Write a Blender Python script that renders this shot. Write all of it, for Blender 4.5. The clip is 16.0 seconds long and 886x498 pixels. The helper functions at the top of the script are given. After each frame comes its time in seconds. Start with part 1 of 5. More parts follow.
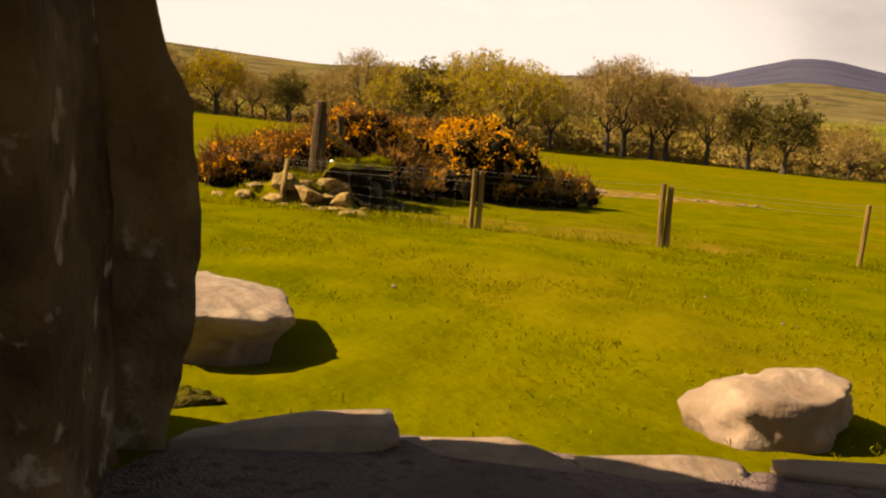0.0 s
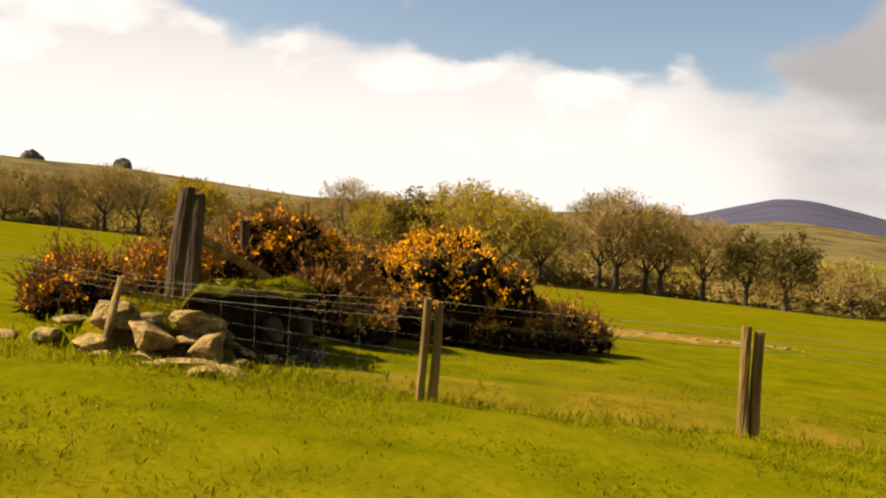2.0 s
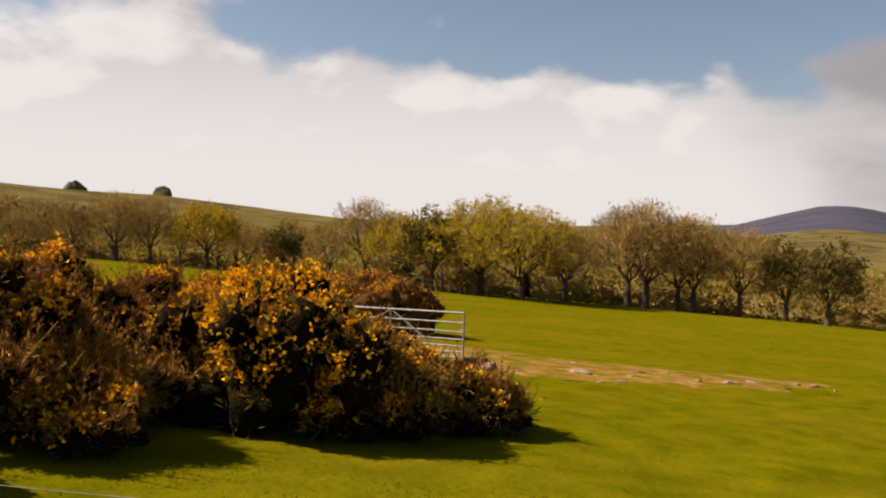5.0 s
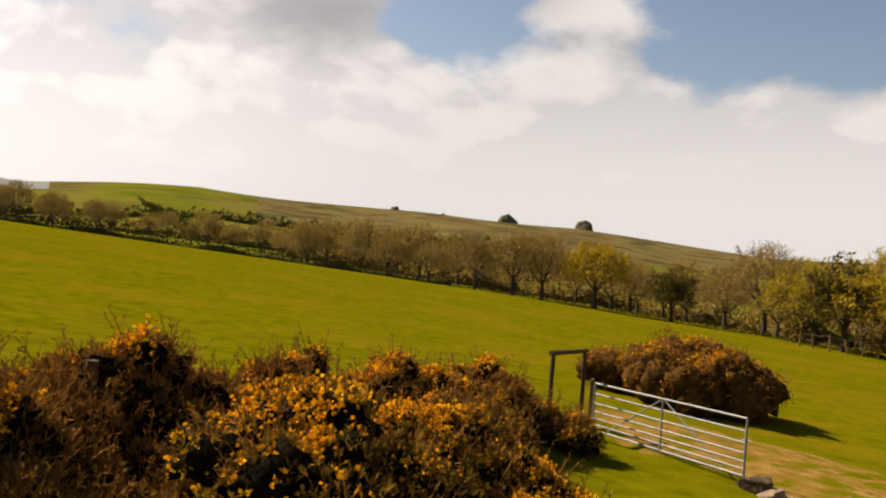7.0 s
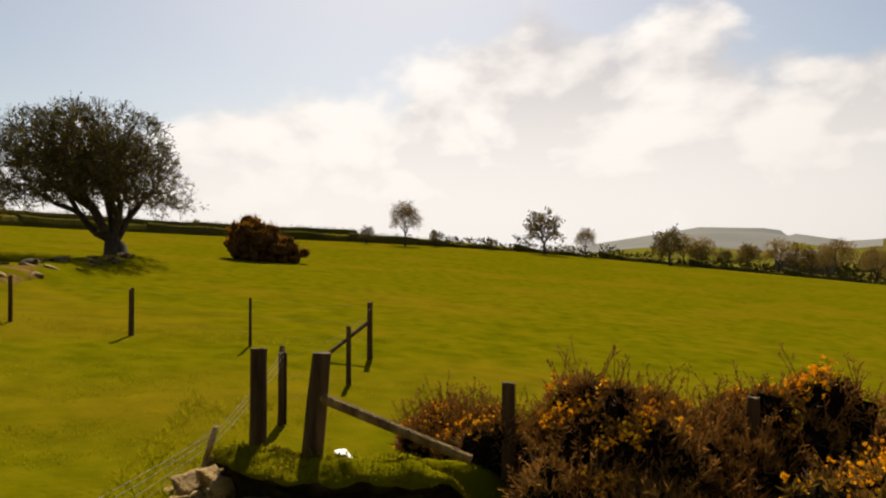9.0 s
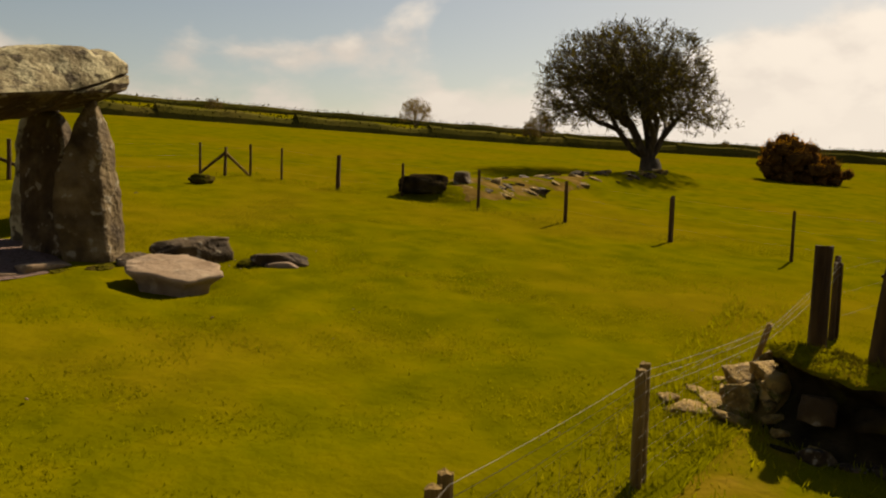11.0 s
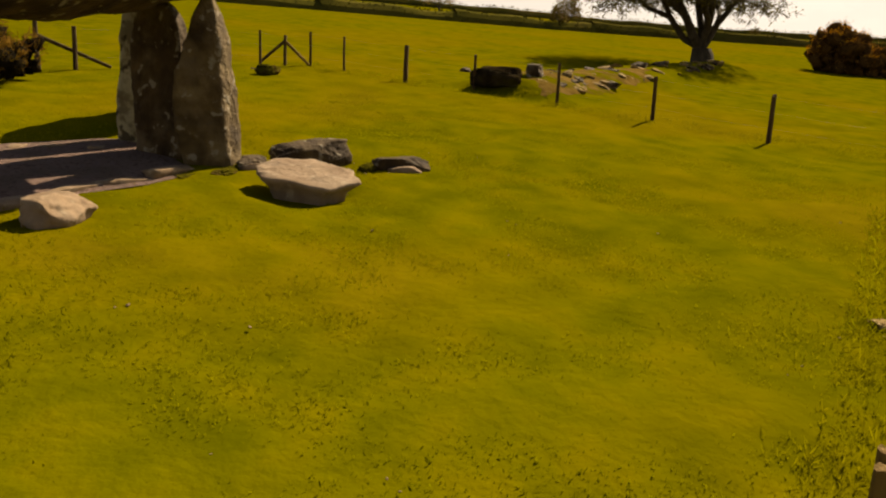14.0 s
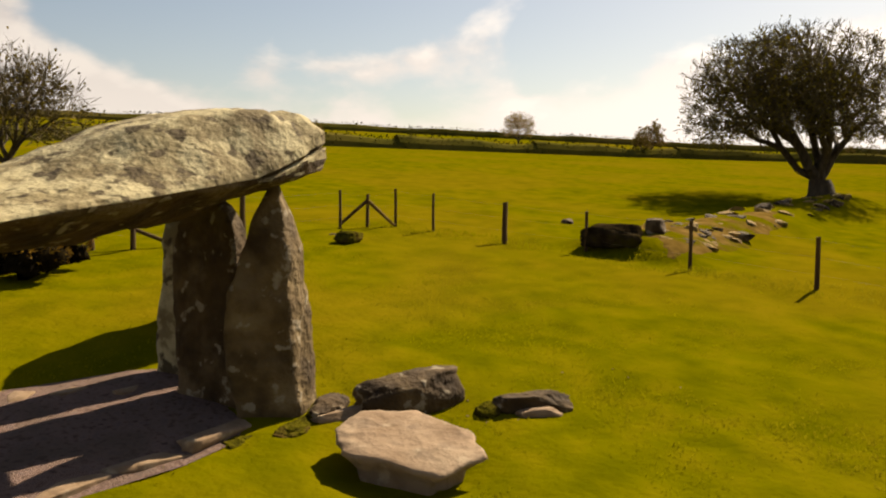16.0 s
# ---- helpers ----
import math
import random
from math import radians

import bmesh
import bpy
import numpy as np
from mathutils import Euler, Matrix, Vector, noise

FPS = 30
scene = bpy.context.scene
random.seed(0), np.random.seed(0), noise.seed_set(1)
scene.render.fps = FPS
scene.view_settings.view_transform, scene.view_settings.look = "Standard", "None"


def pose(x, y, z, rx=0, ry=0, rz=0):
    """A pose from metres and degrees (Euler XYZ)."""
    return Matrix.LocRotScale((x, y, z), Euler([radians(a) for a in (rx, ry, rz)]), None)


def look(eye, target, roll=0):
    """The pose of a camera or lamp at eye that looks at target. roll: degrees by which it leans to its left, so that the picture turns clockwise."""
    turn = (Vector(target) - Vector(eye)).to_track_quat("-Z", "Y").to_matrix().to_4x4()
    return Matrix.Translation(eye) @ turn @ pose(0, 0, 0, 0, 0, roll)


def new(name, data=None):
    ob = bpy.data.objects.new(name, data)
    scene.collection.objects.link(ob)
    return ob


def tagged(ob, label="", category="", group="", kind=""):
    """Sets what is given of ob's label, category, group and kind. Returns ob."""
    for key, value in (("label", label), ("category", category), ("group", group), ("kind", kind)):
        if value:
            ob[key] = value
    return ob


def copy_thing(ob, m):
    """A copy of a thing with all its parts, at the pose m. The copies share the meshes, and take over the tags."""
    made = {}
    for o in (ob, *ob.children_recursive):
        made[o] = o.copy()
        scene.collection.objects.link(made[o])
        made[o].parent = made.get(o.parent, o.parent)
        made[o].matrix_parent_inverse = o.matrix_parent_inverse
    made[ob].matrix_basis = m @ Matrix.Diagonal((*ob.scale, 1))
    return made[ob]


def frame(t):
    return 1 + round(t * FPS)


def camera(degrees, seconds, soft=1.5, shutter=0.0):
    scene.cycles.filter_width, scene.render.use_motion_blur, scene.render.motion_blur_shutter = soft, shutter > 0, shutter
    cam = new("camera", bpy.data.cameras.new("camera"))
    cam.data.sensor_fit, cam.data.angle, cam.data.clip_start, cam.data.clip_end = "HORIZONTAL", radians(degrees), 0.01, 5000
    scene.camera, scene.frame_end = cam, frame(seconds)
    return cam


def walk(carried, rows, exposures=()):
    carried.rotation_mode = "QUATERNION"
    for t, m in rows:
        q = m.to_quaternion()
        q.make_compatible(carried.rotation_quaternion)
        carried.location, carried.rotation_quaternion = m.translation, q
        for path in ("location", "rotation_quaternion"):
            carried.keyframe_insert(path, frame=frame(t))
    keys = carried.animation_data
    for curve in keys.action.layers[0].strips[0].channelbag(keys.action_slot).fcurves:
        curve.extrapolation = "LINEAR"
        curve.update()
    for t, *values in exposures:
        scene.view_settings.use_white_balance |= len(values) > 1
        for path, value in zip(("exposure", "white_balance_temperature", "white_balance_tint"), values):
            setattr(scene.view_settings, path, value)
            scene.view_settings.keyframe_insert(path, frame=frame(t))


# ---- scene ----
cam = camera(56.8, 16.0, soft=2.1)
PATH = [
    (0, (-1.368, 3.917, 1.511), (-1.300, 5.870, 1.088), 2.90),
    (0.5, (-1.545, 5.204, 1.300), (-1.492, 7.175, 0.964), 4.23),
    (1, (-1.396, 5.885, 1.242), (-1.401, 7.871, 1.006), 3.92),
    (1.5, (-0.923, 7.739, 1.040), (-0.933, 9.734, 0.894), 3.62),
    (2, (-0.711, 8.789, 0.932), (-0.634, 10.785, 0.830), 3.63),
    (2.5, (-0.603, 9.596, 0.849), (-0.413, 11.584, 0.740), 4.05),
    (3, (-0.452, 10.481, 0.754), (-0.137, 12.452, 0.635), 4.57),
    (3.2, (-0.290, 10.897, 0.711), (0.054, 12.864, 0.588), 4.21),
    (5.3, (2.228, 13.292, 1.180), (2.083, 15.286, 1.122), 1.33),
    (5.5, (2.470, 13.656, 1.220), (2.234, 15.641, 1.161), 1.22),
    (6, (3.106, 14.866, 1.355), (2.621, 16.806, 1.303), 4.28),
    (6.5, (4.030, 15.609, 1.841), (3.308, 17.473, 1.785), 4.65),
    (7, (4.570, 16.311, 1.960), (3.587, 18.053, 1.932), 3.89),
    (7.5, (4.849, 17.002, 1.902), (3.545, 18.519, 1.913), 2.21),
    (8, (5.223, 17.311, 1.834), (3.589, 18.464, 1.873), 0.71),
    (8.5, (5.496, 17.579, 1.822), (3.623, 18.279, 1.872), 0.54),
    (9, (5.439, 17.799, 1.784), (3.452, 18.020, 1.828), 0.19),
    (9.5, (5.435, 17.832, 1.672), (3.449, 17.593, 1.709), 0.57),
    (10, (5.639, 17.739, 1.626), (3.726, 17.156, 1.625), 1.72),
    (10.2, (5.455, 17.677, 1.587), (3.581, 16.980, 1.568), 1.75),
    (12.3, (5.791, 16.990, 1.337), (4.147, 15.889, 1.041), 1.57),
    (12.5, (5.864, 16.882, 1.371), (4.212, 15.805, 1.037), 1.84),
    (13, (6.347, 16.543, 1.404), (4.655, 15.567, 0.979), 2.22),
    (13.5, (6.412, 16.111, 1.511), (4.700, 15.187, 1.046), 2.79),
    (14, (5.996, 15.552, 1.599), (4.286, 14.611, 1.162), 2.59),
    (14.5, (5.496, 14.880, 1.787), (3.785, 13.914, 1.413), 2.80),
    (15, (4.917, 14.182, 1.939), (3.205, 13.193, 1.639), 2.18),
    (15.5, (4.082, 13.513, 2.114), (2.394, 12.461, 1.903), 0.88),
    (16, (3.339, 13.147, 2.441), (1.693, 12.020, 2.292), 0.57),
]
walk(cam, [(t, look(eye, target, roll)) for t, eye, target, roll in PATH],
     exposures=[(0.0, 1.36, 8700, 18), (0.5, 1.52, 8600, 17), (0.9, 1.75, 8200, 16), (1.5, 1.65, 7700, 14), (2.5, 1.3, 7200, 12), (3.2, 1.2, 7200, 13), (5.5, 1.05, 7200, 16), (8.0, 1.0, 7200, 12), (9.5, 0.72, 7400, 12), (10.2, 0.68, 7800, 12), (12.5, 0.62, 9100, 14), (14.0, 0.91, 8800, 13), (16.0, 1.12, 8000, 14)])

# ---- light ----
SUN_AZ, SUN_EL = 86.0, 41.0   # degrees to the left of +y, and above the horizon
sun_dir = Vector((-math.sin(radians(SUN_AZ)) * math.cos(radians(SUN_EL)), math.cos(radians(SUN_AZ)) * math.cos(radians(SUN_EL)), math.sin(radians(SUN_EL))))
lamp = bpy.data.lights.new("sun", "SUN")
lamp.energy, lamp.angle, lamp.color = 5.0, radians(0.6), (1.0, 0.93, 0.78)
sun = new("sun", lamp)
sun.matrix_world = look((0, 0, 60), Vector((0, 0, 60)) - sun_dir)

world = bpy.data.worlds.new("sky")
scene.world = world
world.use_nodes = True
wn, wl = world.node_tree.nodes, world.node_tree.links
wn.clear()


def wnode(kind, **values):
    n = wn.new(kind)
    for key, value in values.items():
        n.inputs[key].default_value = value
    return n


sky = wn.new("ShaderNodeTexSky")
sky.sky_type, sky.sun_disc = "NISHITA", False
sky.sun_elevation, sky.sun_rotation = radians(SUN_EL), radians(-SUN_AZ)
sky_dim = wn.new("ShaderNodeVectorMath")
sky_dim.operation = "SCALE"
sky_dim.inputs["Scale"].default_value = 0.05
wl.new(sky.outputs[0], sky_dim.inputs[0])
coord = wn.new("ShaderNodeTexCoord")
DIRECTION = coord.outputs["Generated"]


def wmath(op, a, b=None, c=None):
    n = wn.new("ShaderNodeMath")
    n.operation = op
    for k, v in enumerate((a, b, c)):
        if v is None:
            continue
        if isinstance(v, (int, float)):
            n.inputs[k].default_value = v
        else:
            wl.new(v, n.inputs[k])
    return n.outputs[0]


def wrange(value, lo, hi, a=0.0, b=1.0):
    n = wn.new("ShaderNodeMapRange")
    n.interpolation_type = "SMOOTHSTEP"
    n.inputs["From Min"].default_value, n.inputs["From Max"].default_value = lo, hi
    n.inputs["To Min"].default_value, n.inputs["To Max"].default_value = a, b
    wl.new(value, n.inputs["Value"])
    return n.outputs[0]


def sky_way(az, el):
    """Unit vector to a place in the sky: degrees left of +y and above the horizon."""
    a, e = radians(az), radians(el)
    return (-math.sin(a) * math.cos(e), math.cos(a) * math.cos(e), math.sin(e))


def billows(shift, scale, detail, rough):
    """Cloud density along a direction, flattened towards the horizon."""
    m = wn.new("ShaderNodeMapping")
    m.inputs["Scale"].default_value = (1.0, 1.0, 1.9)
    m.inputs["Location"].default_value = shift
    wl.new(DIRECTION, m.inputs[0])
    n = wnode("ShaderNodeTexNoise", Scale=scale, Detail=detail, Roughness=rough, Distortion=0.15)
    wl.new(m.outputs[0], n.inputs["Vector"])
    return n.outputs[0]


def opening(az, el, wide):
    """How far a direction lies inside a gap between the clouds, from 0 to 1."""
    n = wn.new("ShaderNodeVectorMath")
    n.operation = "DOT_PRODUCT"
    n.inputs[1].default_value = sky_way(az, el)
    wl.new(DIRECTION, n.inputs[0])
    return wrange(n.outputs["Value"], math.cos(radians(wide)), math.cos(radians(wide * 0.25)))


split = wn.new("ShaderNodeSeparateXYZ")
wl.new(DIRECTION, split.inputs[0])
HERE = (0.35, 0.1, 0.0)
TOWARD = tuple(h + 0.045 * s for h, s in zip(HERE, (sun_dir.x, sun_dir.y, sun_dir.z * 1.9)))
dense = billows(HERE, 4.2, 6.0, 0.5)
lit = billows(TOWARD, 4.2, 5.0, 0.5)
gaps = None
for az, el, wide in [(-4, 25, 17), (-15, 18, 11), (5, 19, 10), (12, 16, 8), (-3, 15.5, 7), (-22, 15, 8), (106, 18, 14), (116, 13, 10), (128, 16, 17), (142, 14, 12), (57, 21, 9), (72, 24, 9)]:
    one = opening(az, el, wide)
    gaps = one if gaps is None else wmath("MAXIMUM", gaps, one)
low = wrange(split.outputs["Z"], 0.03, 0.50, 0.27, -0.28)     # more cloud towards the horizon, clear overhead
amount = wmath("SUBTRACT", wmath("ADD", dense, low), wmath("MULTIPLY", gaps, 0.27))
for az, el, wide in [(45, 11, 12), (74, 10, 13)]:              # thick white banks
    amount = wmath("ADD", amount, wmath("MULTIPLY", opening(az, el, wide), 0.16))
cover = wrange(amount, 0.47, 0.60)
light = wrange(wmath("SUBTRACT", dense, lit), -0.15, 0.10)
tone = wn.new("ShaderNodeMix")
tone.data_type = "RGBA"
tone.inputs["A"].default_value, tone.inputs["B"].default_value = (0.215, 0.217, 0.240, 1), (0.377, 0.381, 0.390, 1)
wl.new(wmath("MAXIMUM", light, wrange(split.outputs["Z"], 0.05, 0.33, 0.95, 0.0)), tone.inputs["Factor"])
# heavier grey cloud banks
heavy = None
for az, el, wide in [(30, 24, 13), (46, 25, 10), (39, 19, 9), (-30, 11, 14)]:
    one = opening(az, el, wide)
    heavy = one if heavy is None else wmath("MAXIMUM", heavy, one)
grey = wn.new("ShaderNodeMix")
grey.data_type = "RGBA"
grey.inputs["B"].default_value = (0.155, 0.157, 0.172, 1)
wl.new(tone.outputs["Result"], grey.inputs["A"])
wl.new(wmath("MULTIPLY", heavy, wrange(dense, 0.34, 0.60, 0.35, 0.9)), grey.inputs["Factor"])
blend = wn.new("ShaderNodeMix")
blend.data_type = "RGBA"
wl.new(cover, blend.inputs["Factor"])
wl.new(sky_dim.outputs[0], blend.inputs["A"])
# clouds and air shine more the nearer they stand to the sun
to_sun = wn.new("ShaderNodeVectorMath")
to_sun.operation = "DOT_PRODUCT"
to_sun.inputs[1].default_value = sun_dir
wl.new(DIRECTION, to_sun.inputs[0])
gleam = wn.new("ShaderNodeVectorMath")
gleam.operation = "SCALE"
wl.new(grey.outputs["Result"], gleam.inputs[0])
wl.new(wrange(to_sun.outputs["Value"], 0.45, 0.95, 1.0, 1.5), gleam.inputs["Scale"])
wl.new(gleam.outputs[0], blend.inputs["B"])
back = wn.new("ShaderNodeBackground")
wl.new(blend.outputs["Result"], back.inputs["Color"])
final = wn.new("ShaderNodeOutputWorld")
wl.new(back.outputs[0], final.inputs[0])


# ---- materials ----
def material(name, colors, scale=4.0, rough=0.9, bump=0.3, bump_scale=None, detail=6.0, second=None, metal=0.0, stretch_z=1.0, vary=0.0, thin=0.0):
    """A surface whose colour drifts between the colours with noise at one scale, with a second, coarser drift and a bump."""
    m = bpy.data.materials.new(name)
    m.use_nodes = True
    nodes, links = m.node_tree.nodes, m.node_tree.links
    bsdf = nodes["Principled BSDF"]
    bsdf.inputs["Roughness"].default_value = rough
    bsdf.inputs["Metallic"].default_value = metal
    bsdf.inputs["Specular IOR Level"].default_value = 0.25 if rough < 0.94 and not thin else 0.0
    tc = nodes.new("ShaderNodeTexCoord")
    mp = nodes.new("ShaderNodeMapping")
    mp.inputs["Scale"].default_value = (1, 1, stretch_z)
    links.new(tc.outputs["Object"], mp.inputs[0])
    n1 = nodes.new("ShaderNodeTexNoise")
    n1.inputs["Scale"].default_value, n1.inputs["Detail"].default_value = scale, detail
    links.new(mp.outputs[0], n1.inputs["Vector"])
    ramp = nodes.new("ShaderNodeValToRGB")
    ramp.color_ramp.elements[0].position, ramp.color_ramp.elements[1].position = 0.32, 0.68
    for k, c in enumerate(colors):
        if k == 0:
            e = ramp.color_ramp.elements[0]
        elif k == len(colors) - 1:
            e = ramp.color_ramp.elements[-1]
        else:
            e = ramp.color_ramp.elements.new(0.32 + 0.36 * k / (len(colors) - 1))
        e.color = (*c, 1)
    links.new(n1.outputs[0], ramp.inputs[0])
    out = ramp.outputs[0]
    for tint, tint_scale, amount, *edge in ([second] if isinstance(second, tuple) else second or []):
        n2 = nodes.new("ShaderNodeTexNoise")
        n2.inputs["Scale"].default_value, n2.inputs["Detail"].default_value = tint_scale, 7
        links.new(mp.outputs[0], n2.inputs["Vector"])
        mr = nodes.new("ShaderNodeMapRange")
        mr.inputs["From Min"].default_value, mr.inputs["From Max"].default_value = edge or (0.46, 0.62)
        mr.inputs["To Max"].default_value = amount
        links.new(n2.outputs[0], mr.inputs["Value"])
        mix = nodes.new("ShaderNodeMix")
        mix.data_type = "RGBA"
        mix.inputs["B"].default_value = (*tint, 1)
        links.new(mr.outputs[0], mix.inputs["Factor"])
        links.new(out, mix.inputs["A"])
        out = mix.outputs["Result"]
    if vary:
        geo = nodes.new("ShaderNodeNewGeometry")
        hsv = nodes.new("ShaderNodeHueSaturation")
        mr2 = nodes.new("ShaderNodeMapRange")
        mr2.inputs["To Min"].default_value, mr2.inputs["To Max"].default_value = 1 - vary, 1 + vary
        links.new(geo.outputs["Random Per Island"], mr2.inputs["Value"])
        links.new(mr2.outputs[0], hsv.inputs["Value"])
        links.new(out, hsv.inputs["Color"])
        out = hsv.outputs[0]
    links.new(out, bsdf.inputs["Base Color"])
    if bump:
        nb = nodes.new("ShaderNodeTexNoise")
        nb.inputs["Scale"].default_value, nb.inputs["Detail"].default_value = bump_scale or scale * 4, 8
        links.new(mp.outputs[0], nb.inputs["Vector"])
        bp = nodes.new("ShaderNodeBump")
        bp.inputs["Strength"].default_value, bp.inputs["Distance"].default_value = bump, 0.05
        links.new(nb.outputs[0], bp.inputs["Height"])
        links.new(bp.outputs[0], bsdf.inputs["Normal"])
    if thin:                                  # leaves and blades let some light through
        glow = nodes.new("ShaderNodeBsdfTranslucent")
        links.new(out, glow.inputs["Color"])
        both = nodes.new("ShaderNodeMixShader")
        both.inputs[0].default_value = thin
        links.new(bsdf.outputs[0], both.inputs[1])
        links.new(glow.outputs[0], both.inputs[2])
        links.new(both.outputs[0], nodes["Material Output"].inputs["Surface"])
    return m


M_GRASS = material("pasture_grass", [(0.066, 0.066, 0.0015), (0.092, 0.086, 0.002), (0.115, 0.098, 0.003)], 1.6, 0.95, 0.46, 9.0, detail=11, second=[((0.150, 0.096, 0.006), 0.16, 0.42), ((0.052, 0.056, 0.001), 0.9, 0.30, 0.52, 0.66)])
M_BLADE = material("grass_blade", [(0.135, 0.135, 0.003), (0.195, 0.178, 0.005)], 0.9, 0.7, 0, vary=0.2, second=((0.18, 0.135, 0.012), 0.3, 0.5), thin=0.5)
M_BANKGRASS = material("bank_grass", [(0.070, 0.062, 0.003), (0.105, 0.085, 0.006)], 0.9, 0.8, 0, vary=0.25, second=((0.14, 0.085, 0.012), 1.4, 0.6), thin=0.25)
M_FARFIELD = material("far_pasture", [(0.080, 0.088, 0.008), (0.115, 0.108, 0.013), (0.115, 0.088, 0.028)], 0.012, 0.95, 0.08, 0.2, second=((0.050, 0.042, 0.016), 0.02, 0.6))
M_MOOR = material("moor", [(0.085, 0.058, 0.022), (0.125, 0.095, 0.035), (0.070, 0.068, 0.018)], 0.015, 0.95, 0.3, 0.3, second=((0.045, 0.032, 0.018), 0.03, 0.7))
# blue-grey: the haze over the far mountain is put into its colour
M_HAZYHEATHER = material("hazy_heather", [(0.045, 0.045, 0.068), (0.060, 0.056, 0.080), (0.036, 0.038, 0.056)], 0.004, 0.95, 0)
# pale grey: this hill's colour includes the distance haze
M_FARHILL = material("hazy_hill", [(0.15, 0.155, 0.15), (0.18, 0.18, 0.17), (0.13, 0.14, 0.14)], 0.004, 0.95, 0.2, 0.05)
M_EARTH = material("dry_earth", [(0.125, 0.070, 0.012), (0.19, 0.108, 0.024), (0.26, 0.155, 0.052)], 3.0, 0.95, 0.6, 12.0, detail=10, second=((0.092, 0.084, 0.002), 1.5, 1.0, 0.50, 0.60))
M_BANKEARTH = material("bank_earth", [(0.070, 0.046, 0.010), (0.115, 0.072, 0.018), (0.165, 0.105, 0.032)], 2.0, 0.95, 0.8, 8.0, detail=10, second=((0.080, 0.072, 0.002), 0.8, 1.0, 0.47, 0.58))
M_DRYGRASS = material("dry_grass", [(0.092, 0.074, 0.004), (0.125, 0.088, 0.006), (0.150, 0.098, 0.010)], 2.4, 0.95, 0.5, 9.0, detail=10, second=((0.085, 0.080, 0.002), 0.9, 0.8, 0.48, 0.62))
M_GRAVEL = material("gravel", [(0.10, 0.066, 0.055), (0.19, 0.130, 0.110), (0.145, 0.104, 0.095)], 14.0, 0.95, 0.8, 60.0, second=((0.12, 0.09, 0.07), 1.5, 0.6))
M_STONE = material("lichened_stone", [(0.095, 0.070, 0.032), (0.165, 0.130, 0.066), (0.215, 0.176, 0.092)], 1.1, 0.9, 0.6, 14.0, detail=11, second=[((0.36, 0.315, 0.185), 2.6, 0.9, 0.48, 0.56), ((0.31, 0.265, 0.15), 8.0, 0.7, 0.53, 0.60), ((0.045, 0.030, 0.013), 5.0, 0.9, 0.56, 0.62)])
# colour of the dark stones, also used as shade under the capstone
M_DARKSTONESHADE = material("dark_stone_and_shade", [(0.021, 0.011, 0.0035), (0.050, 0.029, 0.010), (0.096, 0.060, 0.024)], 2.6, 0.9, 1.0, 11.0, detail=11, second=[((0.15, 0.108, 0.058), 1.7, 0.6, 0.50, 0.62), ((0.23, 0.195, 0.14), 5.5, 0.85, 0.60, 0.65)])
M_PORTAL = material("portal_stone", [(0.040, 0.024, 0.009), (0.095, 0.062, 0.025), (0.170, 0.122, 0.060)], 2.6, 0.9, 1.0, 11.0, detail=11, second=[((0.15, 0.108, 0.058), 1.7, 0.6, 0.50, 0.62), ((0.23, 0.195, 0.14), 5.5, 0.85, 0.60, 0.65)])
M_PINKSTONE = material("pale_stone", [(0.160, 0.102, 0.058), (0.230, 0.158, 0.100), (0.268, 0.194, 0.126)], 2.2, 0.9, 0.55, 9.0, detail=11, second=[((0.13, 0.09, 0.06), 4.0, 0.6, 0.52, 0.64), ((0.36, 0.29, 0.20), 5.0, 0.5, 0.60, 0.70)])
M_BANKSTONE = material("bank_stone", [(0.12, 0.071, 0.016), (0.24, 0.148, 0.038), (0.34, 0.223, 0.067)], 3.0, 0.92, 1.0, 10.0, detail=10, second=[((0.075, 0.068, 0.004), 1.8, 0.85, 0.55, 0.62), ((0.38, 0.28, 0.13), 6.0, 0.45, 0.60, 0.67)])
# rock lightened in its colour for the haze at that distance
M_TOR = material("hazy_tor_rock", [(0.060, 0.050, 0.032), (0.095, 0.080, 0.052), (0.125, 0.105, 0.070)], 0.4, 0.95, 0.8, 1.5)
M_MOSS = material("mossy_turf", [(0.022, 0.020, 0.004), (0.060, 0.054, 0.005), (0.050, 0.034, 0.010)], 5.0, 0.95, 1.0, 20.0)
M_POST = material("weathered_post", [(0.085, 0.046, 0.009), (0.170, 0.102, 0.024), (0.250, 0.162, 0.048)], 9.0, 0.9, 0.7, 40.0, stretch_z=0.12)
M_DARKPOST = material("dark_post", [(0.028, 0.014, 0.004), (0.064, 0.035, 0.010), (0.108, 0.062, 0.020)], 9.0, 0.9, 0.7, 40.0, stretch_z=0.12)
M_WIRE = material("galvanised_wire", [(0.13, 0.118, 0.085), (0.20, 0.182, 0.135)], 8.0, 0.7, 0)
M_STEEL = material("galvanised_tube", [(0.150, 0.146, 0.140), (0.215, 0.206, 0.196)], 5.0, 0.5, 0.1, metal=0.3)
M_GORSE = material("gorse_spines", [(0.110, 0.070, 0.011), (0.200, 0.116, 0.019), (0.300, 0.168, 0.030)], 1.4, 0.8, 0, vary=0.4, thin=0.15)
M_GORSEBROWN = material("dry_gorse", [(0.140, 0.064, 0.015), (0.240, 0.116, 0.026), (0.340, 0.172, 0.042)], 1.4, 0.8, 0, vary=0.4, thin=0.15)
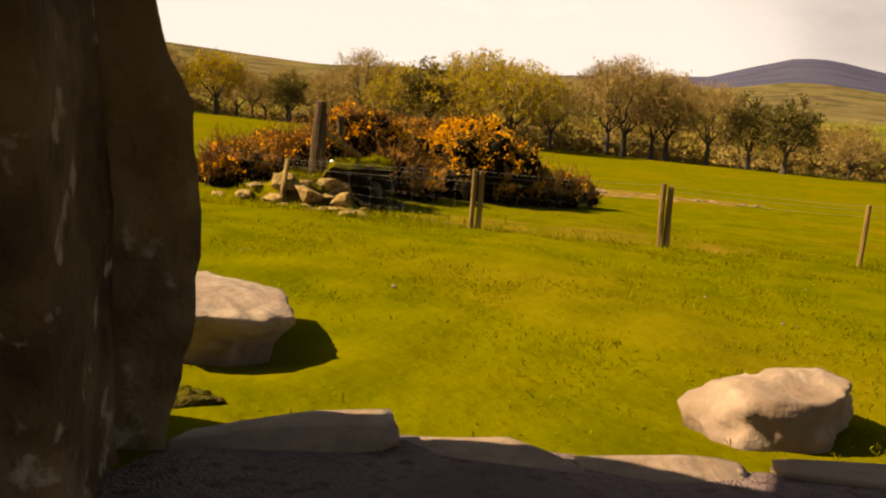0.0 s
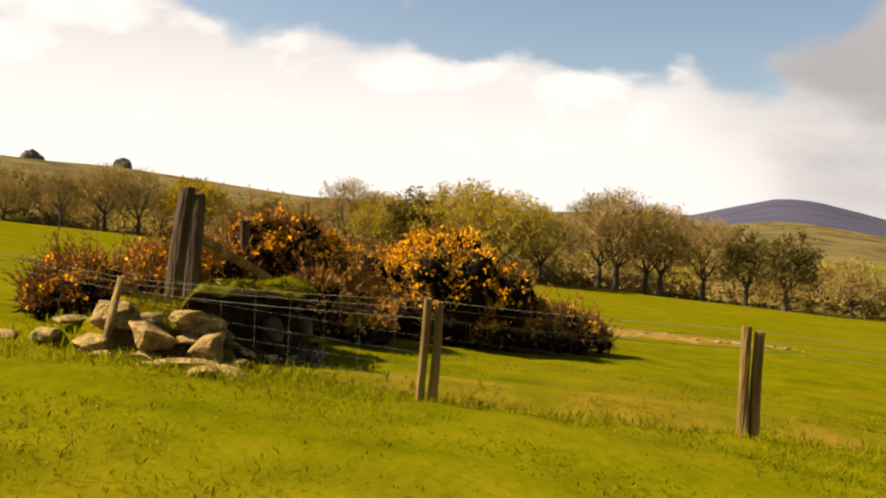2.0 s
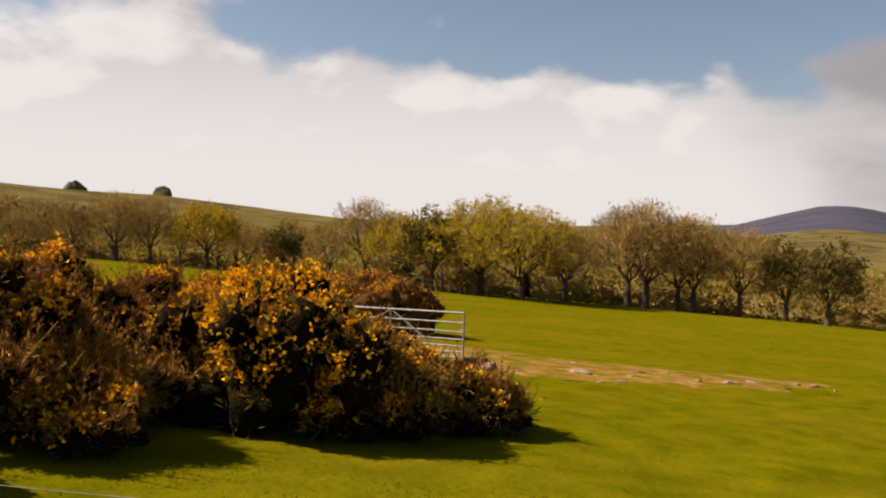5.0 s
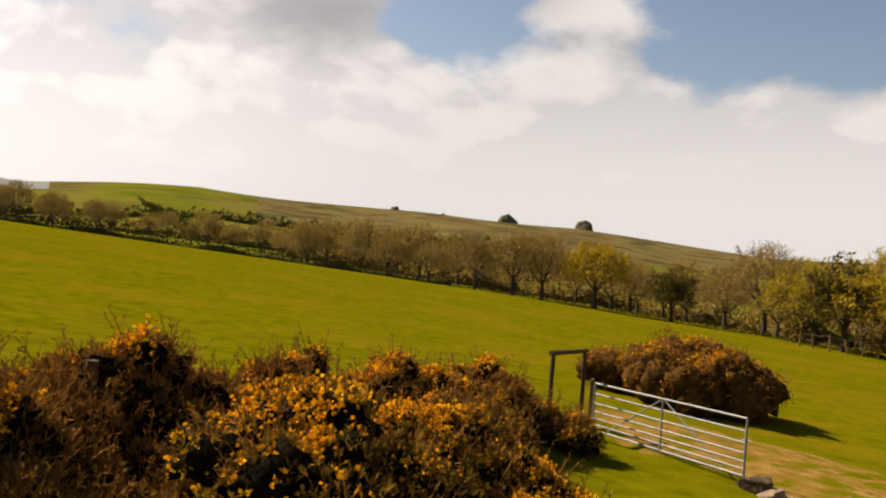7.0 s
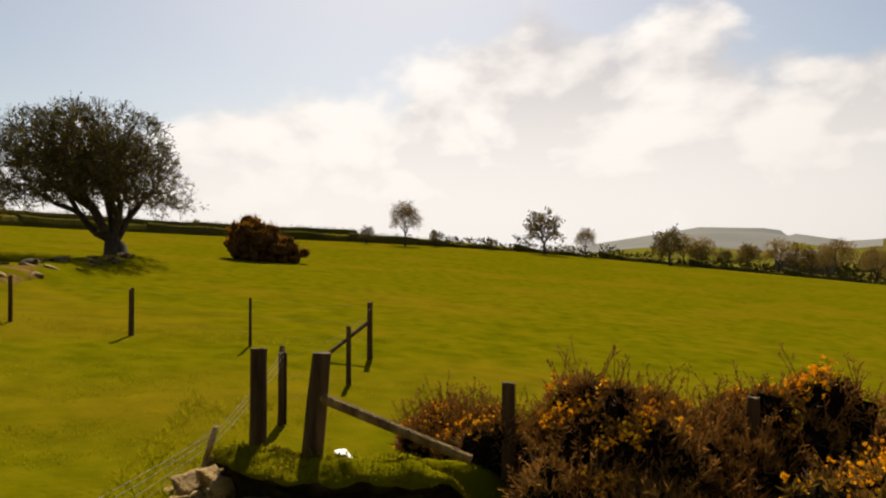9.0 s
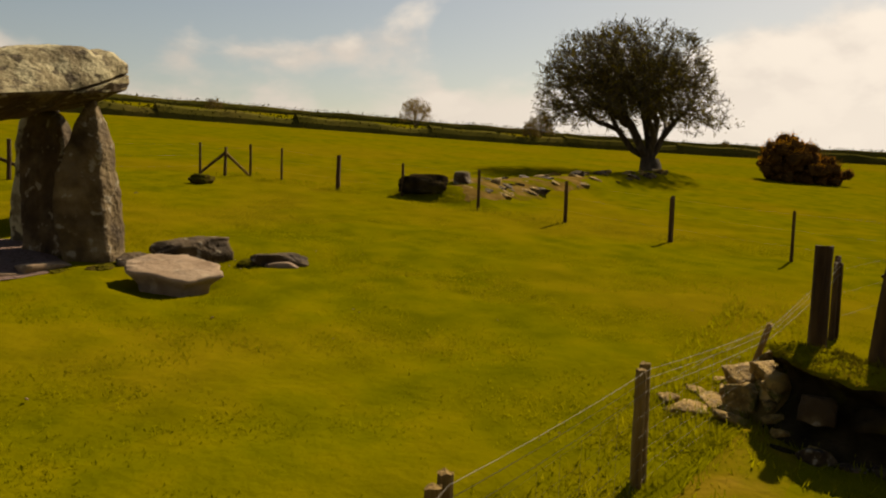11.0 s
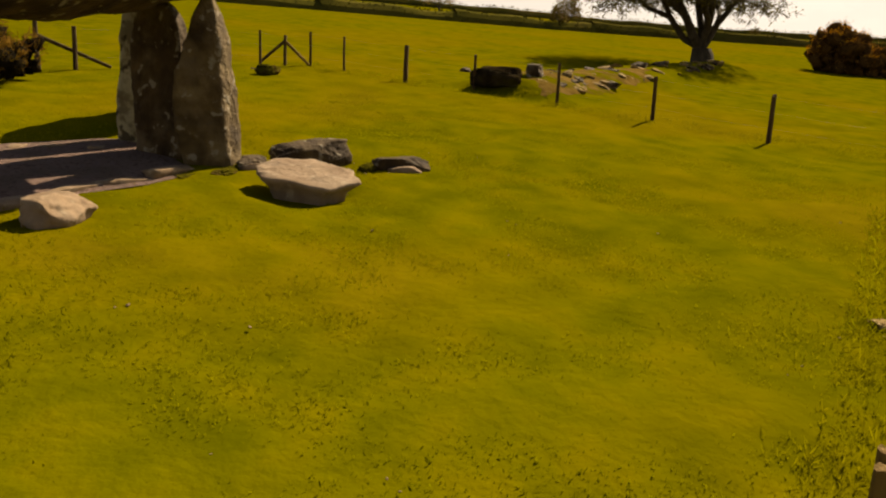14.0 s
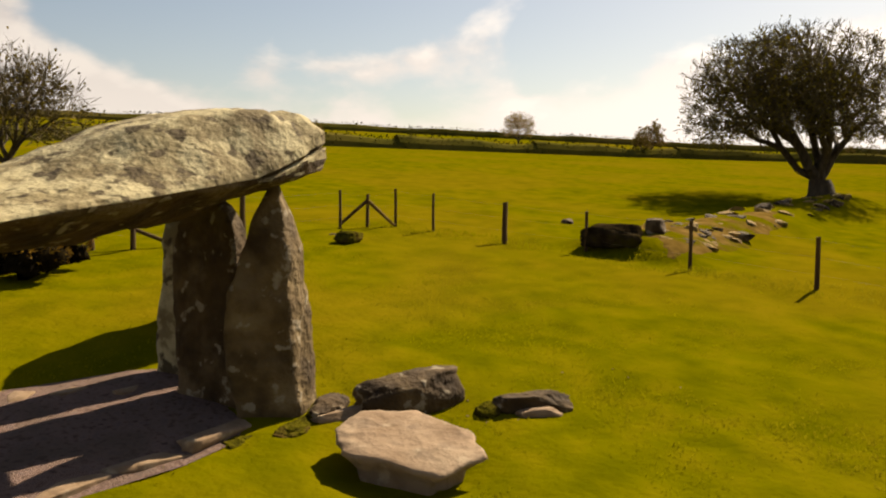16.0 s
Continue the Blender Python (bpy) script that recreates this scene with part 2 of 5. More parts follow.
# holds the shade of the bank's face; also a dark brown boulder's colour
M_SHADEBROWN = material("shade_brown", [(0.010, 0.007, 0.004), (0.024, 0.017, 0.008), (0.042, 0.030, 0.015)], 3.0, 0.95, 1.0, 9.0, detail=10, second=((0.040, 0.036, 0.003), 2.5, 0.7, 0.57, 0.64))
M_BLOSSOM = material("gorse_blossom", [(0.76, 0.325, 0.010), (0.85, 0.42, 0.016), (0.90, 0.51, 0.025)], 3.0, 0.7, 0, vary=0.25, thin=0.15)
# near-black, so the shade inside the bushes is in the colour
M_CORESHADE = material("gorse_inside_shade", [(0.006, 0.005, 0.003), (0.018, 0.013, 0.006)], 9.0, 0.95, 1.0, 30.0)
M_RUSTCORE = material("rusty_gorse_inside", [(0.045, 0.024, 0.007), (0.095, 0.048, 0.013)], 3.0, 0.95, 1.0, 12.0)
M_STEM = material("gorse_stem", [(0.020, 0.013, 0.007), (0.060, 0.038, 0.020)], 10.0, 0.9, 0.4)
M_BARK = material("bark", [(0.028, 0.020, 0.012), (0.070, 0.052, 0.034)], 6.0, 0.92, 0.8, 25.0, stretch_z=0.3)
M_TWIG = material("twig", [(0.20, 0.122, 0.042), (0.31, 0.195, 0.072)], 3.0, 0.9, 0, vary=0.25)
M_THORNTWIG = material("thorn_twig", [(0.055, 0.040, 0.015), (0.100, 0.074, 0.028)], 3.0, 0.9, 0, vary=0.3)
M_BUD = material("young_leaf", [(0.29, 0.215, 0.010), (0.40, 0.295, 0.016)], 0.8, 0.8, 0, vary=0.25, thin=0.45)
M_BUDYELLOW = material("yellow_young_leaf", [(0.32, 0.215, 0.008), (0.42, 0.29, 0.013)], 0.8, 0.8, 0, vary=0.3, thin=0.45)
M_BUDBROWN = material("russet_bud", [(0.195, 0.135, 0.028), (0.285, 0.195, 0.042)], 0.8, 0.85, 0, vary=0.3, thin=0.35)
M_DARKLEAF = material("dark_leaf", [(0.095, 0.075, 0.014), (0.150, 0.112, 0.024)], 0.8, 0.8, 0, vary=0.4, thin=0.2)
M_THORNLEAF = material("thorn_leaf", [(0.105, 0.090, 0.010), (0.170, 0.135, 0.018)], 0.8, 0.8, 0, vary=0.35, thin=0.3)
M_SCRUB = material("brown_scrub", [(0.070, 0.048, 0.014), (0.115, 0.078, 0.024), (0.150, 0.105, 0.034)], 0.5, 0.95, 0.8, 3.0)
M_HEDGECORE = material("hedge_inside", [(0.034, 0.034, 0.008), (0.060, 0.054, 0.012), (0.080, 0.062, 0.018)], 0.6, 0.95, 0.8, 3.0)
M_HEDGE = material("hedge_leaf", [(0.044, 0.042, 0.008), (0.072, 0.064, 0.012), (0.095, 0.074, 0.019)], 0.15, 0.85, 0, vary=0.22, thin=0.05)
M_ROOF = material("slate_roof", [(0.09, 0.085, 0.085), (0.15, 0.14, 0.14)], 2.0, 0.8, 0.3)
M_WALLPAINT = material("house_wall", [(0.060, 0.052, 0.042), (0.10, 0.088, 0.070)], 1.0, 0.9, 0.3)
M_PLASTIC = material("plastic_tag", [(0.85, 0.85, 0.75), (0.92, 0.92, 0.86)], 20.0, 0.5, 0.1)


# ---- builders ----
rng = np.random.default_rng(7)


def smooth(a, b, v):
    k = np.clip((np.asarray(v, float) - a) / (b - a), 0, 1)
    return k * k * (3 - 2 * k)


def mesh_of(name, verts, faces, mats, index=None, soft=True):
    me = bpy.data.meshes.new(name)
    me.from_pydata([tuple(v) for v in np.asarray(verts, float).tolist()], [], [tuple(f) for f in (faces.tolist() if isinstance(faces, np.ndarray) else faces)])
    for m in (mats if isinstance(mats, (list, tuple)) else [mats]):
        me.materials.append(m)
    if index is not None:
        me.polygons.foreach_set("material_index", np.asarray(index, np.int32))
    if soft:
        me.polygons.foreach_set("use_smooth", np.ones(len(me.polygons), bool))
    me.update()
    return me


def thing(name, loc, label, category, group=""):
    ob = new(name)
    ob.location = loc
    ob.empty_display_size = 0.2
    return tagged(ob, label, category, group)


def part(name, me, parent, label="", at=(0, 0, 0)):
    ob = new(name, me)
    ob.parent = parent
    ob.location = at
    if label:
        ob["label"] = label
    return ob


def tubes(a, b, ra, rb, sides=6):
    """Prisms from the points a to the points b, all at once: vertices and faces."""
    a, b = np.atleast_2d(np.asarray(a, float)), np.atleast_2d(np.asarray(b, float))
    ra, rb = np.broadcast_to(np.asarray(ra, float), len(a)), np.broadcast_to(np.asarray(rb, float), len(a))
    d = b - a
    d = d / np.maximum(np.linalg.norm(d, axis=1, keepdims=True), 1e-9)
    helper = np.where(np.abs(d[:, 2:3]) > 0.9, [[1.0, 0, 0]], [[0, 0, 1.0]])
    u = np.cross(d, helper)
    u /= np.maximum(np.linalg.norm(u, axis=1, keepdims=True), 1e-9)
    v = np.cross(d, u)
    ang = np.arange(sides) * 2 * np.pi / sides
    ring = u[:, None] * np.cos(ang)[None, :, None] + v[:, None] * np.sin(ang)[None, :, None]
    verts = np.concatenate([a[:, None] + ring * ra[:, None, None], b[:, None] + ring * rb[:, None, None]], 1)
    n, k = len(a), np.arange(sides)
    quad = np.stack([k, (k + 1) % sides, sides + (k + 1) % sides, sides + k], 1)
    faces = (np.arange(n) * 2 * sides)[:, None, None] + quad[None]
    return verts.reshape(-1, 3), faces.reshape(-1, 4)


def merge(*pieces):
    verts, faces, base = [], [], 0
    for v, f in pieces:
        verts.append(np.asarray(v, float))
        faces += [tuple(int(i) + base for i in face) for face in f]
        base += len(v)
    return np.concatenate(verts), faces


def fractal(p, scale, octaves=4):
    return noise.fractal(Vector(p) * scale, 1.0, 2.0, octaves)


def cards(points, dirs, size, wide, n, spread, seed):
    """Tufts: n thin blades from each point, fanning about its direction. Two triangles a blade."""
    g = np.random.default_rng(seed)
    p = np.repeat(points, n, 0)
    d = np.repeat(dirs, n, 0) + g.normal(0, spread, (len(points) * n, 3))
    d /= np.linalg.norm(d, axis=1, keepdims=True)
    s = np.repeat(size, n)[:, None] * g.uniform(0.6, 1.3, (len(p), 1))
    side = np.cross(d, g.normal(0, 1, (len(p), 3)))
    side /= np.maximum(np.linalg.norm(side, axis=1, keepdims=True), 1e-6)
    side = side * s * wide
    mid = p + d * s * 0.55
    v = np.stack([p, mid - side, p + d * s, mid + side], 1).reshape(-1, 3)
    f = np.arange(len(p) * 4).reshape(-1, 4)
    return v, f


def rock_mesh(name, size, mats, seed=0, rough=0.12, box=0.6, cuts=6, taper=(1.0, 1.0), levels=4, lean=(0, 0), deep=0.72):
    """A weathered boulder in a box of that size, standing on z = 0, with flat broken faces and worn edges."""
    rnd = random.Random(seed)
    bm = bmesh.new()
    bmesh.ops.create_cube(bm, size=2.0)
    bmesh.ops.subdivide_edges(bm, edges=bm.edges[:], cuts=2 ** levels - 1, use_grid_fill=True)
    for v in bm.verts:
        ball = v.co.normalized()
        v.co = ball.lerp(v.co, box)
    off = Vector((seed * 3.7, seed * 1.3, seed * 0.7))
    planes = []
    for _ in range(cuts):
        n = Vector((rnd.uniform(-1, 1), rnd.uniform(-1, 1), rnd.uniform(-0.5, 1))).normalized()
        planes.append((n, rnd.uniform(deep, 0.98)))
    for v in bm.verts:
        for n, d in planes:
            over = v.co.dot(n) - d
            if over > 0:
                v.co -= n * over * 0.92
        q = v.co.normalized()
        amount = rough * fractal(v.co + off, 1.1, 3) + rough * 0.35 * fractal(v.co + off, 4.0, 4) + rough * 0.12 * fractal(v.co + off, 11.0, 2)
        v.co += q * amount
    zs = [v.co.z for v in bm.verts]
    z0, z1 = min(zs), max(zs)
    for v in bm.verts:
        k = (v.co.z - z0) / (z1 - z0)
        f = taper[0] + (taper[1] - taper[0]) * k
        v.co = Vector((v.co.x * size[0] / 2 * f + lean[0] * k, v.co.y * size[1] / 2 * f + lean[1] * k, k * size[2]))
    me = bpy.data.meshes.new(name)
    bm.to_mesh(me)
    bm.free()
    for m in (mats if isinstance(mats, (list, tuple)) else [mats]):
        me.materials.append(m)
    me.polygons.foreach_set("use_smooth", np.ones(len(me.polygons), bool))
    return me


def post_mesh(name, height, radius, mat, lean=(0.0, 0.0), seed=0, sides=10, sink=0.25):
    """A split round post with an uneven outline and a sawn top, standing on z = 0 and let into the ground."""
    rnd = random.Random(seed)
    levels = [-sink, 0.0, height * 0.3, height * 0.6, height * 0.9, height]
    verts, faces = [], []
    for j, z in enumerate(levels):
        k = max(z, 0) / height
        bend = 0.15 * radius * math.sin(k * 4 + seed)
        for i in range(sides):
            a = 2 * math.pi * i / sides
            r = radius * (1.06 - 0.14 * k) * (1 + 0.10 * math.sin(a * 2 + seed) + rnd.uniform(-0.05, 0.05))
            verts.append((r * math.cos(a) + lean[0] * k + bend, r * math.sin(a) + lean[1] * k, z + (rnd.uniform(-0.01, 0.012) if j == 5 else 0)))
    for j in range(len(levels) - 1):
        for i in range(sides):
            faces.append((j * sides + i, j * sides + (i + 1) % sides, (j + 1) * sides + (i + 1) % sides, (j + 1) * sides + i))
    verts.append((lean[0], lean[1], height + 0.006))
    top = (len(levels) - 1) * sides
    for i in range(sides):
        faces.append((top + i, top + (i + 1) % sides, len(verts) - 1))
    return mesh_of(name, verts, faces, mat, soft=False)


# ---- terrain ----
RIDGE_AZ = [-180, -100, -60, -40, -34.5, -31.5, -29.5, -27.3, -26.5, -24.3, -23.4, -21.5, -19.0, -8, 6, 12, 20, 34, 46, 57, 62, 66, 70, 74, 80, 130, 180]
RIDGE_EL = [1.5, 1.0, 0.4, 0.1, 0.15, 0.62, 1.10, 1.52, 1.72, 1.80, 1.58, 1.15, 0.5, 0.1, 0.0, 0.45, 1.2, 1.5, 2.1, 1.7, 2.5, 2.6, 2.0, 1.4, 1.0, 1.0, 1.5]
BANK = [((-2.72, 17.40), (-2.78, 19.2), 0.36, 0.66), ((-1.2, 15.9), (6.0, 15.8), 0.40, -0.07), ((-2.5, 8.4), (-2.4, 9.1), 0.75, -0.13), ((-4.0, 16.75), (-3.5, 16.7), 0.40, 0.22), ((-2.75, 20.2), (-2.3, 31.2), 0.95, 0.50), ((-15.0, 5.8), (-35.0, 7.6), 1.4, 0.45)]


def ground_z(x, y):
    """Height of the land: a field that falls to the west and north, banks, and far hills."""
    x, y = np.asarray(x, float), np.asarray(y, float)
    r = np.hypot(x, y - 14)
    plane = 0.60 - 0.055 * x - 0.0846 * y - 0.013 * np.maximum(0.0, -x - 36) - 0.11 * np.exp(-((x + 1.2) ** 2 + (y - 7.6) ** 2) / 11.0)
    z = plane + 2.0 * smooth(35, 110, r) * smooth(-25, 45, y)
    az = np.degrees(np.arctan2(-x, y - 14))
    el = np.interp(az, RIDGE_AZ, RIDGE_EL)
    crest = np.interp(az, [-18, -8], [3600.0, 1050.0])
    crest = np.where((az > 60), 1500.0, crest)
    top = 1.5 + crest * np.tan(np.radians(el))
    edge = 0.60 - 0.055 * x * 125 / np.maximum(r, 1) - 0.0846 * ((y - 14) * 125 / np.maximum(r, 1) + 14) + 2.0 * smooth(-25, 45, y)
    valley = np.minimum(edge - 6.0, -8.0)
    far = np.where(r < 330, edge + (valley - edge) * smooth(125, 330, r), valley + (top - valley) * smooth(330, crest, r) - 40 * smooth(crest, crest + 1500, r))
    z = z + (far - z) * smooth(118, 170, r)
    edge_r = np.interp(az, [70, 82, 95, 110, 130, 150, 165], [104, 100, 94, 82, 68, 60, 56])
    z = z + 0.6 * smooth(2.0, 30.0, r - edge_r) * smooth(72, 88, az) * (1 - smooth(60, 120, r - edge_r))
    for (ax, ay), (bx, by), wide, high in BANK:
        dx, dy = bx - ax, by - ay
        t = ((x - ax) * dx + (y - ay) * dy) / (dx * dx + dy * dy)
        soft_end = 1.0 / math.hypot(dx, dy)
        end = smooth(-0.72 * soft_end, 0.12 * soft_end, t) * (1 - smooth(1 - 0.12 * soft_end, 1 + 0.72 * soft_end, t))
        t = np.clip(t, 0, 1)
        d = np.hypot(x - ax - t * dx, y - ay - t * dy)
        z = z + high * end * (1 - smooth(0.25 * wide, 1.5 * wide, d))
    return z


def gz(x, y):
    return float(ground_z(x, y))


def build_ground():
    radii = np.concatenate([np.arange(0.0, 34, 0.30), 34 * 1.045 ** np.arange(1, 113)])
    radii = radii[1:]
    az = np.radians(np.arange(0, 360, 1.0))
    rr, aa = np.meshgrid(radii, az, indexing="ij")
    x, y = -rr * np.sin(aa), 14 + rr * np.cos(aa)
    z = ground_z(x, y)
    near = 1 - smooth(30, 60, rr)
    wave = 0.030 * np.sin(x * 1.7 + 1.3 * np.sin(y * 0.9)) * np.sin(y * 1.4 + np.sin(x * 0.8)) + 0.014 * np.sin(x * 5.1 + y * 1.3) * np.sin(y * 4.3 - x * 2.1)
    rough_hill = 6.0 * np.sin(x * 0.013 + 2) * np.sin(y * 0.017) * smooth(300, 700, rr) * (1 - smooth(900, 1050, rr))
    z = z + wave * near + rough_hill
    verts = np.stack([x, y, z], -1).reshape(-1, 3)
    verts = np.concatenate([verts, [[0, 14, gz(0, 14)]]])
    n, m = len(radii), len(az)
    i, j = np.meshgrid(np.arange(n - 1), np.arange(m), indexing="ij")
    a, b = i * m + j, i * m + (j + 1) % m
    quads = np.stack([a, b, b + m, a + m], -1).reshape(-1, 4)
    rad = radii[i].ravel()
    ang = np.degrees(az[j]).ravel()
    ang = np.where(ang > 180, ang - 360, ang)
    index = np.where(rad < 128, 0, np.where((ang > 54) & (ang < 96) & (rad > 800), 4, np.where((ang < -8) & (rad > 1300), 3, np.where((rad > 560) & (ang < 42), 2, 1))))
    faces = quads.tolist() + [(len(verts) - 1, (k + 1) % m, k) for k in range(m)]
    index = np.concatenate([index, np.zeros(m)])
    faces = [f[::-1] for f in faces]
    ob = new("ground", mesh_of("ground", verts, faces, [M_GRASS, M_FARFIELD, M_MOOR, M_HAZYHEATHER, M_FARHILL], index))
    tagged(ob, "bright green sloping pasture with distant hills", "ground", kind="structure")


build_ground()


# ---- burial chamber ----
def upright(corners, top, tip, profile, seed, mat, label, rough=0.05, foot_shift=(0, 0)):
    """A standing stone: flat broken faces over a plan of a few corners, narrowing by the profile towards its tip.
    profile: pairs of height (0 at the foot, 1 at the tip) and width."""
    base = Vector((sum(c[0] for c in corners) / len(corners), sum(c[1] for c in corners) / len(corners), 0))
    foot = gz(base.x, base.y)
    base.z = foot
    n, per = 34, 9
    ks, ws = [p[0] for p in profile], [p[1] for p in profile]
    verts, faces = [], []
    around = per * len(corners)
    for j in range(n + 1):
        k = j / n
        w = float(np.interp(k, ks, ws))
        axis = Vector((tip[0] - base.x, tip[1] - base.y, 0)) * max(0.0, k) ** 1.3
        z = foot - 0.25 + (top - foot + 0.25) * k
        for i in range(around):
            c, t = divmod(i, per)
            a, b = corners[c], corners[(c + 1) % len(corners)]
            t /= per
            p = Vector((a[0] + (b[0] - a[0]) * t, a[1] + (b[1] - a[1]) * t, 0)) - Vector((base.x, base.y, 0))
            p = p * (w * (1 - 0.06 * (abs(2 * t - 1) > 0.85)))
            q = Vector((base.x, base.y, z)) + axis + p + Vector((*foot_shift, 0)) * max(0.0, 1 - k / 0.45) ** 1.5
            o = q * 1.0 + Vector((seed * 3.1, seed * 1.7, 0))
            q += p.normalized() * rough * (fractal(o, 1.6, 3) + 0.55 * fractal(o, 4.5, 4) + 0.25 * fractal(o, 12.0, 3)) * min(1.0, w * 2)
            q.z += 0.03 * fractal(o, 3.0, 2) * (k > 0.9)
            verts.append(q - base)
    for j in range(n):
        for i in range(around):
            a, b = j * around + i, j * around + (i + 1) % around
            faces.append((a, b, b + around, a + around))
    verts.append(Vector((tip[0], tip[1], top + 0.015)) - base)
    for i in range(around):
        faces.append((n * around + i, n * around + (i + 1) % around, len(verts) - 1))
    ob = new("standing_stone", mesh_of("standing_stone", [v[:] for v in verts], faces, mat))
    ob.location = base
    return tagged(ob, label, "standing stone", "uprights of the burial chamber")


def capstone():
    """The long roof slab: a thick blunt end over the portal, a ridge falling to the low end, a lip to the west and a belly below."""
    bm = bmesh.new()
    bmesh.ops.create_cube(bm, size=2.0)
    bmesh.ops.subdivide_edges(bm, edges=bm.edges[:], cuts=59, use_grid_fill=True)
    for v in bm.verts:
        v.co = v.co.normalized().lerp(v.co, 0.92)
    for v in bm.verts:
        x, y, z = v.co
        k = (x + 1) / 2                      # 0 over the portal, 1 at the low end
        half_w = 1.16 * (1 - 0.34 * k ** 1.6) * (0.92 + 0.08 * min(1.0, k / 0.10))
        brow = 0.05 + 0.30 * max(0.0, 1 - k / 0.22)      # the blunt end keeps its height to the edge
        ridge = float(np.interp(k, [0, 0.03, 0.137, 0.216, 0.334, 0.40, 0.51, 0.60, 1.0], [3.10, 3.25, 3.21, 3.13, 2.99, 2.87, 2.63, 2.45, 1.98]))
        crest = 0.50 * (1 - smooth(0.15, 0.60, k))       # the ridge stands near the north edge at the portal end
        lip = 2.64 - 0.70 * k
        belly = 2.38 - 0.60 * k - 0.17 * math.sin(math.pi * min(1.0, k * 1.05)) ** 2
        blunt = 1.15 + 1.6 * max(0.0, 1 - k / 0.22)
        roof = ridge + (lip + brow - ridge) * max(0.0, (y - crest) / (1 - crest)) ** blunt - 0.42 * max(0.0, (-0.35 - y) / 0.65) ** 1.5 * (ridge - belly)
        floor_z = belly + (lip - belly) * max(0.0, (y - 0.15) / 0.85) ** 1.2 + 0.10 * max(0.0, (-0.5 - y) / 0.5)
        p = Vector((-2.90 + 4.82 * k - 0.10 * y, 6.32 + y * half_w + 0.22 * k, floor_z + (z + 1) / 2 * (roof - floor_z)))
        bump = 0.055 * fractal(p, 0.9, 3) + 0.026 * fractal(p + Vector((9, 2, 4)), 2.6, 4) + 0.012 * fractal(p, 8.0, 3)
        v.co = p + Vector((x * 0.4, y, z)).normalized() * bump
    # a long split runs slantwise through the portal end, and a flake has gone from its top
    for v in bm.verts:
        if v.co.y > 6.2 and v.co.x < -1.95:
            line = 2.54 + (-2.07 - v.co.x) * 0.376 + 0.03 * fractal(v.co, 3.0, 2)
            d = abs(v.co.z - line)
            if d < 0.025:
                v.co += Vector((0, -0.06, -0.02)) * (1 - d / 0.025)
        if -2.72 < v.co.x < -2.45 and v.co.z > 3.10 and v.co.y > 6.4:
            v.co.z -= 0.035
    me = bpy.data.meshes.new("capstone")
    bm.to_mesh(me)
    bm.free()
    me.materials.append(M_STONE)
    me.materials.append(M_DARKSTONESHADE)
    for poly in me.polygons:                  # the shade below and in the split is coloured in as dark, lichen-free stone
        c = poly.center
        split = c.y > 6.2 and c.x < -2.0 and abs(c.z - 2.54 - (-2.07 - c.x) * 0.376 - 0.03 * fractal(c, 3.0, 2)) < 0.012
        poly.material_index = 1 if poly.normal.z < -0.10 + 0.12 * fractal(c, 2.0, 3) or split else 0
    me.polygons.foreach_set("use_smooth", np.ones(len(me.polygons), bool))
    ob = new("capstone", me)
    tagged(ob, "huge grey lichened capstone resting on pointed uprights", "capstone")


capstone()
upright([(-2.07, 6.72), (-2.58, 7.20), (-3.14, 6.98), (-2.95, 6.46)], 2.44, (-2.68, 6.92), [(0, 0.84), (0.08, 0.92), (0.2, 0.97), (0.40, 0.98), (0.58, 0.91), (0.75, 0.68), (0.88, 0.40), (1, 0.12)], 3, M_PORTAL, "pointed brown portal stone holding up the capstone", foot_shift=(-0.20, 0.06))
upright([(-2.24, 5.86), (-2.40, 6.72), (-2.72, 6.64), (-2.56, 5.80)], 2.30, (-2.46, 6.12), [(0, 0.95), (0.3, 1.0), (0.7, 1.0), (0.88, 0.84), (0.96, 0.62), (1, 0.40)], 5, M_DARKSTONESHADE, "dark shaded slab blocking the chamber doorway")
upright([(-2.56, 5.06), (-2.76, 5.72), (-3.18, 5.74), (-3.0, 5.08)], 2.42, (-2.88, 5.34), [(0, 1.0), (0.4, 0.95), (0.8, 0.8), (0.93, 0.6), (1, 0.35)], 8, M_STONE, "tall narrow portal stone with pale lichen")
upright([(-3.62, 4.62), (-4.42, 3.25), (-4.68, 3.42), (-3.88, 4.78)], 2.45, (-3.85, 4.35), [(0, 1.0), (0.6, 1.0), (0.85, 0.80), (1, 0.42)], 14, M_DARKSTONESHADE, "dark facade stone standing behind the portal")
upright([(1.75, 6.45), (1.45, 6.95), (0.95, 6.75), (1.15, 6.25)], 1.98, (1.32, 6.58), [(0, 1.0), (0.5, 0.9), (0.8, 0.7), (0.95, 0.45), (1, 0.25)], 11, M_DARKSTONESHADE, "stout back stone under the low end of the capstone")


def boulder(name, at, size, seed, turn, mat, label, category="boulder", sink=0.08, tilt=(0, 0), **more):
    ob = new(name, rock_mesh(name, size, mat, seed, **more))
    ob.matrix_world = pose(at[0], at[1], gz(*at) - sink, tilt[0], tilt[1], turn)
    return tagged(ob, label, category)


